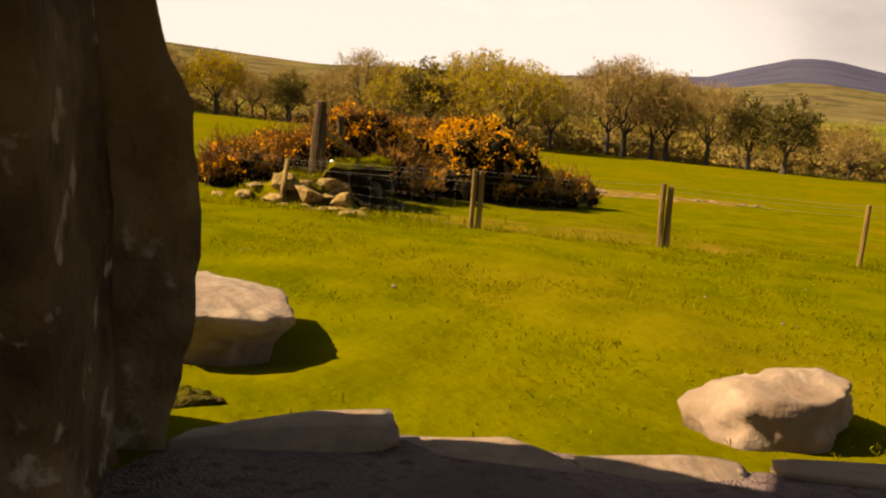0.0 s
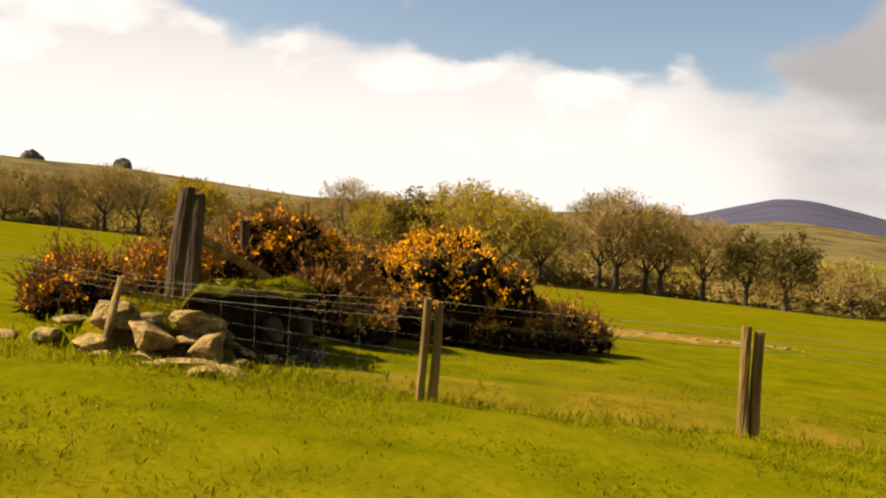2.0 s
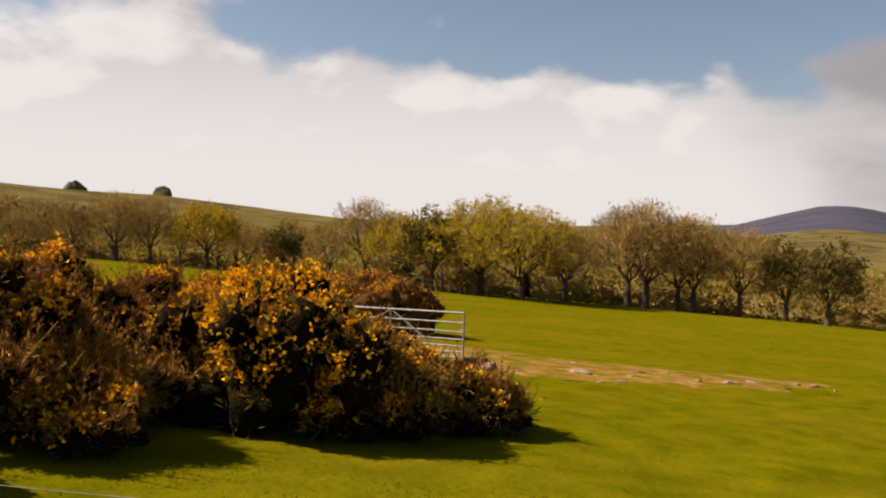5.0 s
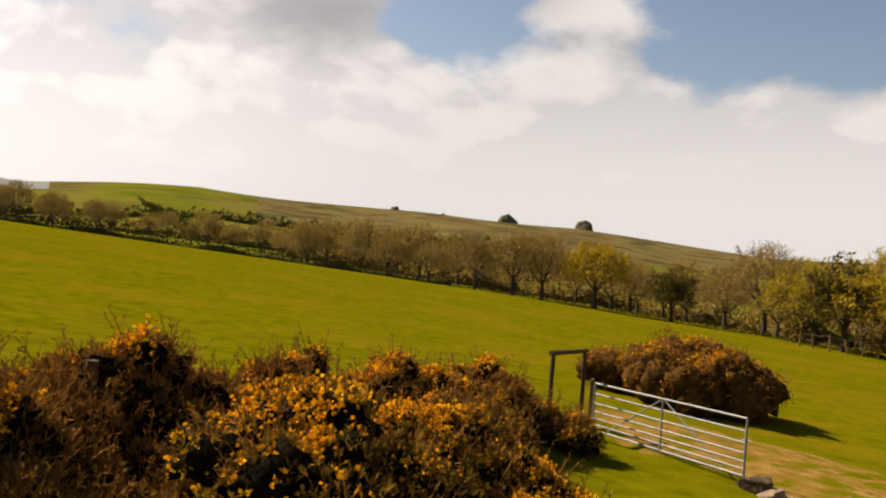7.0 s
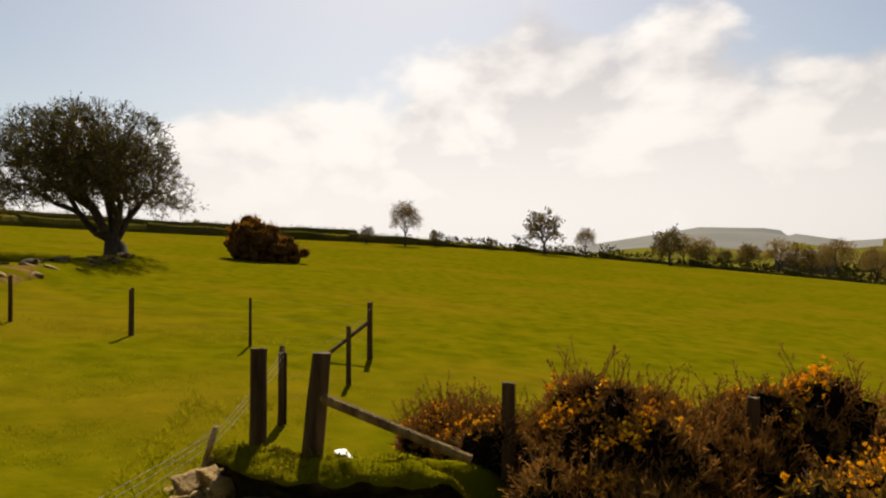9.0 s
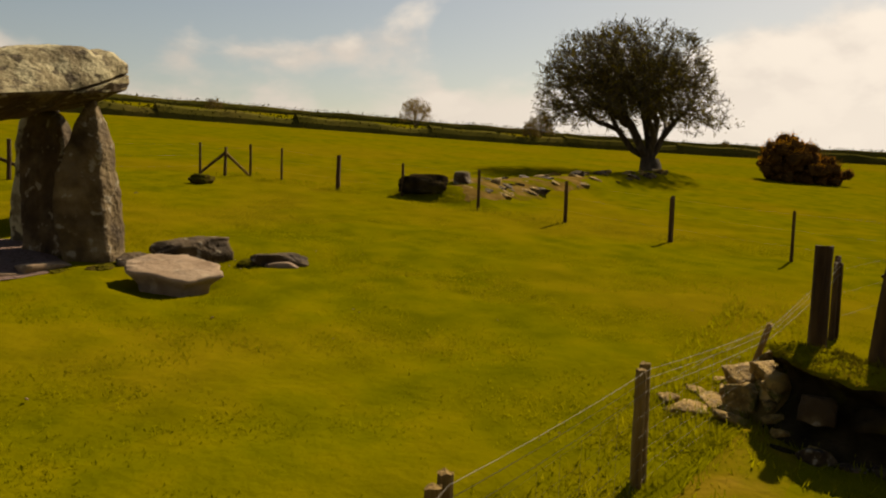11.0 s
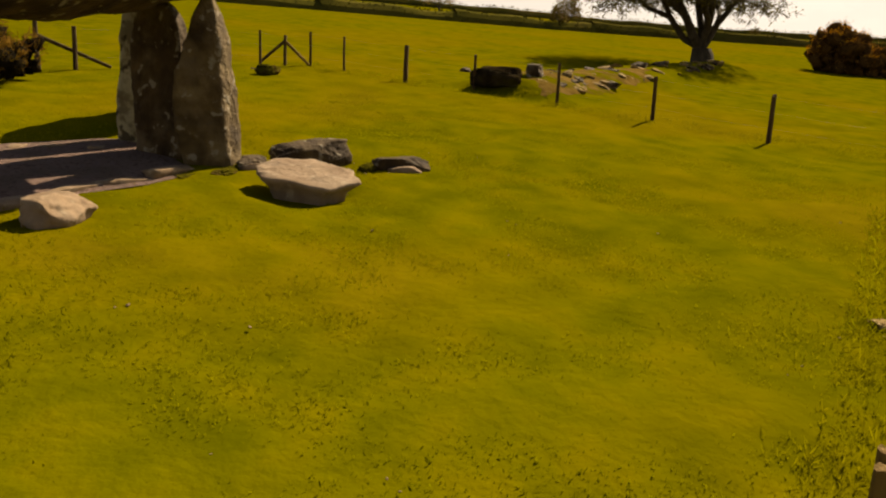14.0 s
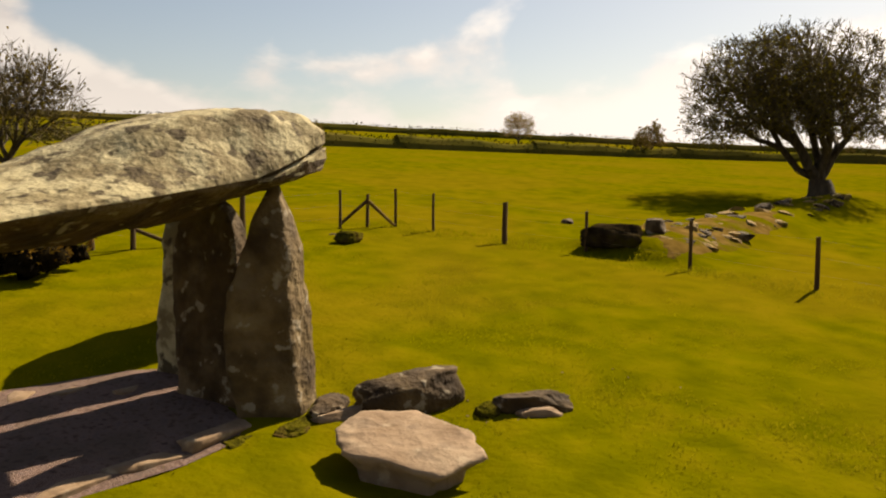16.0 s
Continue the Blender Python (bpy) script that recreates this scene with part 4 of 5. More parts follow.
earth_bank()
for k, (x, y, up, sx, sy, sz, turn, mat) in enumerate([(-2.02, 16.98, 0.22, 0.30, 0.16, 0.24, 70, M_DARKSTONESHADE), (-1.94, 17.45, 0.30, 0.40, 0.28, 0.20, 95, M_SHADEBROWN), (-2.62, 16.58, 0.18, 0.40, 0.30, 0.26, 5, M_BANKSTONE), (-1.92, 18.05, 0.20, 0.50, 0.28, 0.24, 85, M_DARKSTONESHADE)]):
    boulder("boulder", (x, y), (sx, sy, sz), 90 + k, turn, mat, "rough stone bedded in the face of the earth bank", sink=-up, rough=0.14, box=0.8, cuts=7, levels=3)["group"] = "stones of the corner bank"
scatter_stones([(-2.50, 16.54, 0.27), (-2.22, 16.62, 0.22), (-2.82, 16.46, 0.32), (-2.02, 16.72, 0.18), (-3.10, 16.44, 0.28), (-1.84, 17.02, 0.15), (-2.36, 16.56, 0.16), (-2.66, 16.46, 0.2)], "stones of the corner bank", "pale stone at the broken end of the bank", [M_BANKSTONE], 27, -0.1, 1.0)
# stones along the foot, with the bank's shade in their colour
scatter_stones([(-1.74 + rb.uniform(-0.10, 0.10), 16.75 + 0.24 * i, rb.uniform(0.16, 0.30)) for i in range(9)], "stones of the corner bank", "dark shaded stone at the foot of the bank", [M_SHADEBROWN, M_DARKSTONESHADE], 14, 0.06)
scatter_stones([(-16.2 - 17 * t + rb.uniform(-0.8, 0.8), 6.4 + 1.0 * t + rb.uniform(-0.9, 0.9) * (1.2 - 0.5 * t), rb.uniform(0.25, 0.75)) for t in [i / 44 for i in range(45)]] + [(-17.4 + rb.uniform(-2.0, 2.0), 6.6 + rb.uniform(-1.1, 1.0), rb.uniform(0.18, 0.5)) for _ in range(26)],
               "stones of the field bank", "weathered stone of the ruined field bank", [M_BANKSTONE, M_DARKSTONESHADE, M_BANKSTONE, M_DARKSTONESHADE], 4, 0.20)
scatter_stones([(-2.2 + rb.uniform(-0.8, 0.7), 32.5 + rb.uniform(-1.2, 1.2), rb.uniform(0.35, 0.85)) for _ in range(20)], "stones of the stile", "flat stone heaped beside the gate", [M_BANKSTONE, M_PINKSTONE], 6)
scatter_stones([(5.0, 32.6, 0.75), (5.4, 32.3, 0.45), (6.35, 33.1, 0.55), (8.9, 33.6, 0.70), (5.2, 30.9, 0.30), (3.2, 32.2, 0.4), (2.75, 32.0, 0.5), (5.8, 31.6, 0.35), (8.0, 33.2, 0.4), (6.9, 33.4, 0.25), (4.8, 33.0, 0.25), (9.8, 34.4, 0.45), (4.2, 33.5, 0.25)] + [(5.8 + u, 33.9 + 0.30 * u + rb.uniform(-1.7, 2.0), rb.uniform(0.10, 0.30)) for u in [rb.uniform(-3.4, 6.4) for _ in range(56)]],
               "loose stones by the gate", "pale loose stone lying in the dry gateway", [M_PINKSTONE, M_BANKSTONE], 7)
boulder("boulder", (-14.75, 5.55), (1.50, 0.80, 0.62), 46, 100, M_SHADEBROWN, "big dark brown boulder by the far fence", rough=0.14, box=0.45, cuts=5, sink=0.16)
boulder("boulder", (2.45, 32.15), (0.62, 0.46, 0.34), 45, 15, M_DARKSTONESHADE, "dark stone lying at the latch end of the gate", rough=0.12, box=0.8, cuts=6, levels=3)
boulder("boulder", (-15.9, 6.2), (0.55, 0.5, 0.42), 43, 20, M_DARKSTONESHADE, "dark rounded boulder in the field bank", rough=0.12, box=0.5, cuts=4, sink=0.06)
# a grass tuft, built from the boulder shape in moss
boulder("boulder", (-11.1, 0.6), (0.8, 0.6, 0.36), 44, 20, M_MOSS, "mossy lump standing for a grass tuft near the far corner", rough=0.2, box=0.15, cuts=3)


def dry_patch(cx, cy, long, wide, turn, label, seed=0, mat=M_EARTH):
    """Trodden dry earth, a thin sheet a little proud of the turf."""
    verts, faces = [], []
    n, m = 64, 14
    c, s = math.cos(radians(turn)), math.sin(radians(turn))
    for i in range(n):
        a = 2 * math.pi * i / n
        for j in range(m):
            k = j / (m - 1)
            wob = 1 + 0.13 * math.sin(3 * a + 1 + seed) + 0.09 * math.sin(5 * a + seed) + 0.07 * math.sin(11 * a) + 0.05 * math.sin(19 * a + seed)
            u, w = long * wob * k * math.cos(a), wide * wob * k * math.sin(a)
            x, y = cx + c * u - s * w, cy + s * u + c * w
            verts.append((x, y, gz(x, y) + 0.045 - 0.06 * k ** 8))
    for i in range(n):
        for j in range(m - 1):
            a, b = i * m + j, ((i + 1) % n) * m + j
            faces.append((a, a + 1, b + 1, b))
    ob = new("dry_earth", mesh_of("dry_earth", verts, faces, mat))
    tagged(ob, label, "ground", kind="structure")


dry_patch(6.6, 34.6, 5.6, 2.9, 12, "dry yellow trodden earth in the gateway")
dry_patch(0.9, 36.6, 3.6, 3.0, -20, "dry trodden earth behind the steel gate", 4)
dry_patch(-20.6, 6.9, 3.4, 0.8, 175, "bare earth along the ruined field bank", 6, M_BANKEARTH)
dry_patch(-17.2, 6.6, 2.2, 1.2, 175, "bare earth and stones on the ruined field bank", 2, M_BANKEARTH)
dry_patch(1.3, 16.55, 3.4, 0.75, -4, "strip of dry brownish grass along the fence", 3, M_DRYGRASS)

# a white plastic tag lying by the corner, and bits of stone in the turf
tag = new("tag", rock_mesh("tag", (0.40, 0.12, 0.035), M_PLASTIC, 77, rough=0.03, box=0.95, cuts=0, levels=2))
tag.matrix_world = pose(-2.66, 17.74, gz(-2.66, 17.74), 4, 6, 14)
tagged(tag, "long crumpled white plastic scrap lying on the grass", "litter")
scatter_stones([(rb.uniform(-7, 6), rb.uniform(8.2, 15.5), rb.uniform(0.02, 0.05)) for _ in range(45)], "bits of stone in the turf", "tiny pale stone lying in the turf", [M_PINKSTONE], 9, 0.0)
scatter_stones([(-18.8, 2.4, 0.55), (-11.6, -0.3, 0.35), (-8.0, 1.6, 0.12)], "stones in the field", "flat dark stone sunk in the field", [M_DARKSTONESHADE], 12)


# ---- gorse ----
def gorse_bush(at, radius, height, seed, bloom=0.5, label="dense gorse bush with orange-yellow blossom", brown=False, count=6500, group="gorse hedge", full=False):
    """A spiny bush of many overlapping lobes: inner mass, stems, spine tufts and blossom."""
    g = np.random.default_rng(seed)
    x, y = at
    root = thing("gorse_bush", (x, y, gz(x, y)), label, "bush", group)
    lobes = []
    for _ in range(int(44 * max(1.0, radius * height / 2.6))):
        a, q = g.uniform(0, 2 * np.pi), np.sqrt(g.uniform(0, 1)) * 0.84
        r = g.uniform(0.14, 0.29) * min(radius, height)
        foot = g.uniform() < 0.25
        q = q * 0.72 if foot else q
        zc = r * 0.6 if foot else (height - r) * g.uniform(0.2, 1.0) ** 0.7 * (1 - 0.66 * q ** 2)
        px, py = radius * q * np.cos(a), radius * q * np.sin(a)
        lobes.append((px, py, max(zc, r * 0.5) + gz(x + px, y + py) - root.location.z, r))
    lobes = np.array(lobes)
    pieces = []
    for k, (lx, ly, lz, r) in enumerate(lobes):
        me = bmesh.new()
        bmesh.ops.create_icosphere(me, subdivisions=2, radius=r * 0.76)
        for v in me.verts:
            v.co += v.co.normalized() * r * 0.75 * fractal(v.co + Vector((k * 3.1, seed, 0)), 1.9 / r, 4)
            v.co += Vector((lx, ly, lz))
        pieces.append((np.array([v.co[:] for v in me.verts]), [[v.index for v in f.verts] for f in me.faces]))
        me.free()
    v, f = merge(*pieces)
    part("inner_mass", mesh_of("inner_mass", v, f, M_RUSTCORE if full else M_CORESHADE), root, "tangled inside of the bush, coloured dark for shade")
    m = count // 6
    pick = g.choice(len(lobes), m, p=lobes[:, 3] ** 2 / (lobes[:, 3] ** 2).sum())
    e = g.normal(0, 1, (m, 3))
    e /= np.linalg.norm(e, axis=1, keepdims=True)
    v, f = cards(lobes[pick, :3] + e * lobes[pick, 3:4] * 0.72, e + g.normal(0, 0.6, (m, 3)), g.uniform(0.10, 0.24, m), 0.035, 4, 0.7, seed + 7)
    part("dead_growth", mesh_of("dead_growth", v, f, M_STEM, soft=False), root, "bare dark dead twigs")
    which = g.choice(len(lobes), count, p=lobes[:, 3] ** 2 / (lobes[:, 3] ** 2).sum())
    d = g.normal(0, 1, (count, 3))
    d /= np.linalg.norm(d, axis=1, keepdims=True)
    d[:, 2] = np.where(d[:, 2] < -0.55, -d[:, 2], d[:, 2])
    p = lobes[which, :3] + d * lobes[which, 3:4] * g.uniform(0.72, 1.08, (count, 1))
    low = ground_z(p[:, 0] + x, p[:, 1] + y) - root.location.z
    inside = np.zeros(count, bool)
    for lx, ly, lz, r in lobes:
        inside |= np.linalg.norm(p - (lx, ly, lz), axis=1) < r * 0.70
    high = (p[:, 2] - low) / height
    patch = np.array([noise.noise(Vector(c) * 1.7 + Vector((0, seed * 2.3, 0))) for c in p.tolist()])
    # sprays thin low down and eastward, baring the core's painted shade
    bare = np.clip(1.05 - high / 0.34, 0, 0.80) + np.clip(-0.12 - patch, 0, 0.5) * 1.0 + 0.62 * np.clip(d[:, 0] + 0.15, 0, 1) * np.clip(1.25 - high, 0, 1)
    if full:                                  # leafy to the ground, with no gaps
        bare = np.clip(0.5 - high, 0, 0.4)
    keep = (p[:, 2] > low + 0.02) & ~inside & (g.uniform(0, 1, count) > bare)
    p, d, own = p[keep], d[keep], which[keep]
    up = d * 0.8 + np.array([0, 0, 0.55])
    v, f = cards(p, up, g.uniform(0.06, 0.12, len(p)), 0.085, 5, 0.55, seed + 1)
    part("foliage", mesh_of("foliage", v, f, M_GORSEBROWN if brown else M_GORSE, soft=False), root, "spiny dull green and brown sprays")
    # long shoots standing out of the outline
    pick = (d[:, 2] > 0.35) & (g.uniform(0, 1, len(p)) < 0.10)
    q, e = p[pick], up[pick] + g.normal(0, 0.25, (pick.sum(), 3))
    e /= np.linalg.norm(e, axis=1, keepdims=True)
    reach = g.uniform(0.14, 0.44, (len(q), 1))
    v1, f1 = tubes(q, q + e * reach, 0.006, 0.003, 3)
    v2, f2 = cards(np.concatenate([q + e * reach * t for t in (0.35, 0.6, 0.85, 1.0)]), np.tile(e, (4, 1)), np.full(4 * len(q), 0.07), 0.09, 3, 0.6, seed + 2)
    part("shoot", mesh_of("shoot", *merge((v1, f1), (v2, f2)), M_GORSEBROWN, soft=False), root, "thin upright brown shoots")
    if bloom > 0:
        lush = np.clip(g.normal(0.30, 0.5, len(lobes)), 0, 1)[own]
        lush *= np.clip(np.array([0.55 + 2.2 * noise.noise(Vector(c) * 1.9 + Vector((seed, 0, 0))) for c in p.tolist()]), 0, 1.7)
        sunny = np.clip(0.20 + 0.42 * d[:, 2] - 0.40 * d[:, 0] - 0.46 * d[:, 1], 0, 1)
        chance = np.clip(bloom * (0.16 + 2.4 * lush), 0, 1) * sunny * 3.6 * np.clip(1.65 * p[:, 2] / height - 0.35, 0, 1.15)
        pick = g.uniform(0, 1, len(p)) < chance * 0.80
        q, e = p[pick] + d[pick] * 0.05, up[pick]
        v, f = cards(np.repeat(q, 4, 0) + g.normal(0, 0.038, (4 * len(q), 3)), np.repeat(e, 4, 0), g.uniform(0.023, 0.043, 4 * len(q)), 0.5, 4, 1.0, seed + 3)
        part("blossom", mesh_of("blossom", v, f, M_BLOSSOM, soft=False), root, "clusters of orange-yellow pea flowers")
    return root


for k, (x, y, r, h, bloom, brown) in enumerate([
        (-4.7, 19.1, 0.75, 0.80, 0.06, True), (-3.6, 19.5, 0.90, 1.10, 0.04, True), (-2.35, 20.2, 1.15, 1.38, 0.13, True), (-4.2, 20.9, 1.05, 1.10, 0.08, True), (-1.60, 20.3, 0.85, 0.75, 0.12, True),
        (-3.35, 22.9, 1.30, 1.45, 0.12, True), (-0.1, 22.4, 1.70, 1.90, 0.85, False), (1.95, 23.2, 1.0, 0.85, 0.10, False), (0.9, 22.2, 1.0, 1.05, 0.40, False), (-2.7, 25.0, 1.5, 1.25, 0.18, True), (-0.6, 24.8, 1.5, 1.80, 0.85, False),
        (0.7, 25.0, 1.1, 1.15, 0.6, False), (-2.4, 27.8, 1.4, 1.20, 0.30, True), (-2.3, 30.6, 1.3, 1.10, 0.30, True), (-5.0, 22.8, 0.9, 0.75, 0.15, True), (-0.95, 31.6, 0.95, 0.75, 0.2, False), (-1.5, 28.9, 1.0, 0.95, 0.4, False), (-3.15, 21.2, 0.95, 1.05, 0.1, True), (-1.9, 21.5, 0.95, 0.90, 0.0, True)]):
    gorse_bush((x, y), r, h, 100 + k, bloom, brown=brown,
               label="brown dry-looking gorse bush with few orange flowers" if brown else "dense gorse bush with orange-yellow blossom")
gorse_bush((-1.0, 44.0), 2.7, 2.6, 131, 0.25, "large rust-brown gorse bush beyond the gate", True, 15000, "gorse beyond the gate", True)
gorse_bush((-3.9, 44.5), 1.6, 1.7, 132, 0.25, "rust-brown gorse bush beyond the gate", True, 3000, "gorse beyond the gate", True)
gorse_bush((-4.2, -1.2), 1.6, 1.35, 133, 0.0, "dark shaded gorse bush by the far corner", False, 4000, "bushes by the far fence")
gorse_bush((-5.2, -2.3), 0.8, 0.8, 134, 0.0, "small dark gorse bush by the far corner", False, 2000, "bushes by the far fence")
gorse_bush((-48.0, 11.6), 1.9, 3.1, 135, 0.7, "tall rust-brown gorse bush in the open field", True, 4000, "bushes in the field", True)
gorse_bush((-48.2, 13.6), 1.5, 1.9, 136, 0.4, "low rust-brown gorse bush in the open field", True, 2500, "bushes in the field", True)


# ---- trees ----
def crown_points(g, n, half, base, top, sweep=(0, 0), lump=0.28, seed=0, hollow=0.35):
    """Where the twigs of a crown end: points in a lumpy dome, denser towards its skin."""
    d = g.normal(0, 1, (n, 3))
    d /= np.linalg.norm(d, axis=1, keepdims=True)
    d[:, 2] = np.where(d[:, 2] < -0.35, -d[:, 2], d[:, 2])
    q = hollow + (1 - hollow) * g.uniform(0, 1, n) ** 0.55
    bulge = np.array([1 + lump * noise.noise(Vector(c) * 2.2 + Vector((seed * 5.1, 0, 0))) for c in d])
    p = d * (q * bulge)[:, None]
    low = base + (top - base) * 0.36
    z = low + np.where(p[:, 2] > 0, p[:, 2] * (top - low), p[:, 2] * (low - base) * 1.6)
    k = np.clip((z - base) / (top - base), 0, 1)
    return np.stack([p[:, 0] * half + sweep[0] * (0.5 + 0.5 * k), p[:, 1] * half + sweep[1] * (0.5 + 0.5 * k), z], 1)


def grow(seed, tips, fork, tip_radius, power, wiggle):
    """Limbs that lead from the foot to all the tips, dividing on the way: starts, ends, radii and the number of tips each bears."""
    g = np.random.default_rng(seed)
    rows = []

    def radius(n):
        return tip_radius * n ** power

    def climb(p, pts, depth):
        n = len(pts)
        if n == 1:
            rows.append((p, pts[0], radius(1), tip_radius * 0.5, 1))
            return
        k = 6 if (depth == 0 and n > 60) else (3 if g.uniform() < 0.25 and n > 6 else 2)
        heads = pts[g.choice(n, min(k, n), replace=False)]
        for _ in range(3):
            own = np.argmin(((pts[:, None] - heads[None]) ** 2).sum(2), 1)
            heads = np.array([pts[own == i].mean(0) if (own == i).any() else heads[i] for i in range(len(heads))])
        for i in range(len(heads)):
            mine = pts[own == i]
            if not len(mine):
                continue
            if len(mine) == n:
                mine = mine[:1]
            mid = mine.mean(0)
            reach = (mid - p) * (0.30 if depth == 0 else 0.42 if len(mine) > 3 else 0.6)
            length = np.linalg.norm(reach)
            end = p + reach + g.normal(0, wiggle, 3) * length
            r = radius(len(mine))
            if len(mine) > 5:
                kink = p + reach * 0.5 + g.normal(0, wiggle, 3) * length
                rows.append((p, kink, r * 1.12, r * 1.03, len(mine)))
                rows.append((kink, end, r * 1.03, r * 0.96, len(mine)))
            else:
                rows.append((p, end, r * 1.1, r * 0.96, len(mine)))
            climb(end, mine, depth + 1)

    climb(np.array(fork, float), tips, 0)
    return rows


def tree(name, label, seed, height, half, base, n, trunk, leaf, leaf_size, leaf_n, fork, sweep=(0, 0), category="tree", group="", tip=0.010, twig_n=4, twig_len=0.55, leaf_wide=0.4, wiggle=0.10, twig_wide=0.018, lump=0.28, hollow=0.35, twig_mat=None):
    """A tree: tapered trunk with limbs, fine twigs and an uneven crown of small leaves."""
    g = np.random.default_rng(seed)
    tips = crown_points(g, n, half, base, height, sweep, lump, seed, hollow)
    power = math.log(trunk * 0.8 / tip) / math.log(n)
    rows = grow(seed, tips, (sweep[0] * 0.06, sweep[1] * 0.06, fork), tip, power, wiggle)
    a, b = np.array([r[0] for r in rows]), np.array([r[1] for r in rows])
    ra, rb_, bears = np.array([r[2] for r in rows]), np.array([r[3] for r in rows]), np.array([r[4] for r in rows])
    root = thing(name, (0, 0, 0), label, category, group)
    thick = bears > n * 0.03
    bole = np.array([[0, 0, -0.4], [0, 0, 0.0], [0.03, 0.02, fork * 0.3], [sweep[0] * 0.03, sweep[1] * 0.03 + 0.02, fork * 0.7], [sweep[0] * 0.06, sweep[1] * 0.06, fork * 1.02]])
    br = trunk * np.array([1.9, 1.45, 1.10, 1.0, 0.85])
    ring = np.arange(10) * 2 * np.pi / 10
    bole_v = np.concatenate([c + np.stack([np.cos(ring), np.sin(ring), 0 * ring], 1) * r * (1 + 0.10 * np.sin(3 * ring + c[2]) + 0.06 * np.sin(5 * ring))[:, None] for c, r in zip(bole, br)])
    bole_f = [(m * 10 + q, m * 10 + (q + 1) % 10, m * 10 + 10 + (q + 1) % 10, m * 10 + 10 + q) for m in range(len(bole) - 1) for q in range(10)]
    v1, f1 = merge((bole_v, bole_f), tubes(a[thick], b[thick], ra[thick], rb_[thick], 7 if n > 1000 else 6))
    part("trunk", mesh_of("trunk", v1, f1, M_BARK), root, "dark rough trunk and limbs")
    stout = ~thick & (bears > 4)
    fine = ~thick & (bears <= 3)
    v2, f2 = tubes(a[stout], b[stout], ra[stout], rb_[stout], 3)
    thin = ~thick & ~stout                    # the finest branches are narrow blades
    side = np.cross(b[thin] - a[thin], g.normal(0, 1, (thin.sum(), 3)))
    side = side / np.maximum(np.linalg.norm(side, axis=1, keepdims=True), 1e-6) * ra[thin][:, None] * 1.2
    v5 = np.stack([a[thin] - side, a[thin] + side, b[thin] + side * 0.7, b[thin] - side * 0.7], 1).reshape(-1, 3)
    f5 = np.arange(len(v5)).reshape(-1, 4)
    d = b[fine] - a[fine]
    d /= np.maximum(np.linalg.norm(d, axis=1, keepdims=True), 1e-6)
    v4, f4 = cards(b[fine] - d * 0.1, d + np.array([0, 0, 0.15]), np.full(fine.sum(), twig_len), twig_wide, twig_n, 0.55, seed + 5)
    part("branchwork", mesh_of("branchwork", *merge((v2, f2), (v5, f5), (v4, f4)), twig_mat or M_TWIG, soft=False), root, "dense fine twigs")
    if leaf_n:
        c = np.concatenate([tips + g.normal(0, twig_len * 0.5, tips.shape), b[fine] + g.normal(0, twig_len * 0.35, (fine.sum(), 3))])
        e = c - np.array([sweep[0] * 0.6, sweep[1] * 0.6, base + (height - base) * 0.3])
        e /= np.linalg.norm(e, axis=1, keepdims=True)
        v3, f3 = cards(c, e, np.full(len(c), leaf_size), leaf_wide, leaf_n, 0.9, seed + 11)
        part("crown", mesh_of("crown", v3, f3, leaf, soft=False), root, "thin haze of buds and small spring leaves")
    return root


def plant(ob, x, y, scale, turn, label=""):
    got = copy_thing(ob, pose(x, y, gz(x, y), 0, 0, turn) @ Matrix.Diagonal((scale, scale, scale, 1)))
    if label:
        got["label"] = label
    return got


hawthorn = tree("hawthorn_tree", "wind-swept dome-crowned hawthorn in early leaf on the stony bank", 4, 7.55, 4.8, 1.35, 3000, 0.52, M_THORNLEAF, 0.085, 2, 0.9, twig_mat=M_THORNTWIG, sweep=(0.35, -1.8), tip=0.012, twig_n=3, twig_len=0.42, wiggle=0.10, twig_wide=0.040, hollow=0.10, lump=0.22)
hawthorn.matrix_world = pose(-35.6, 6.5, gz(-35.6, 6.5))

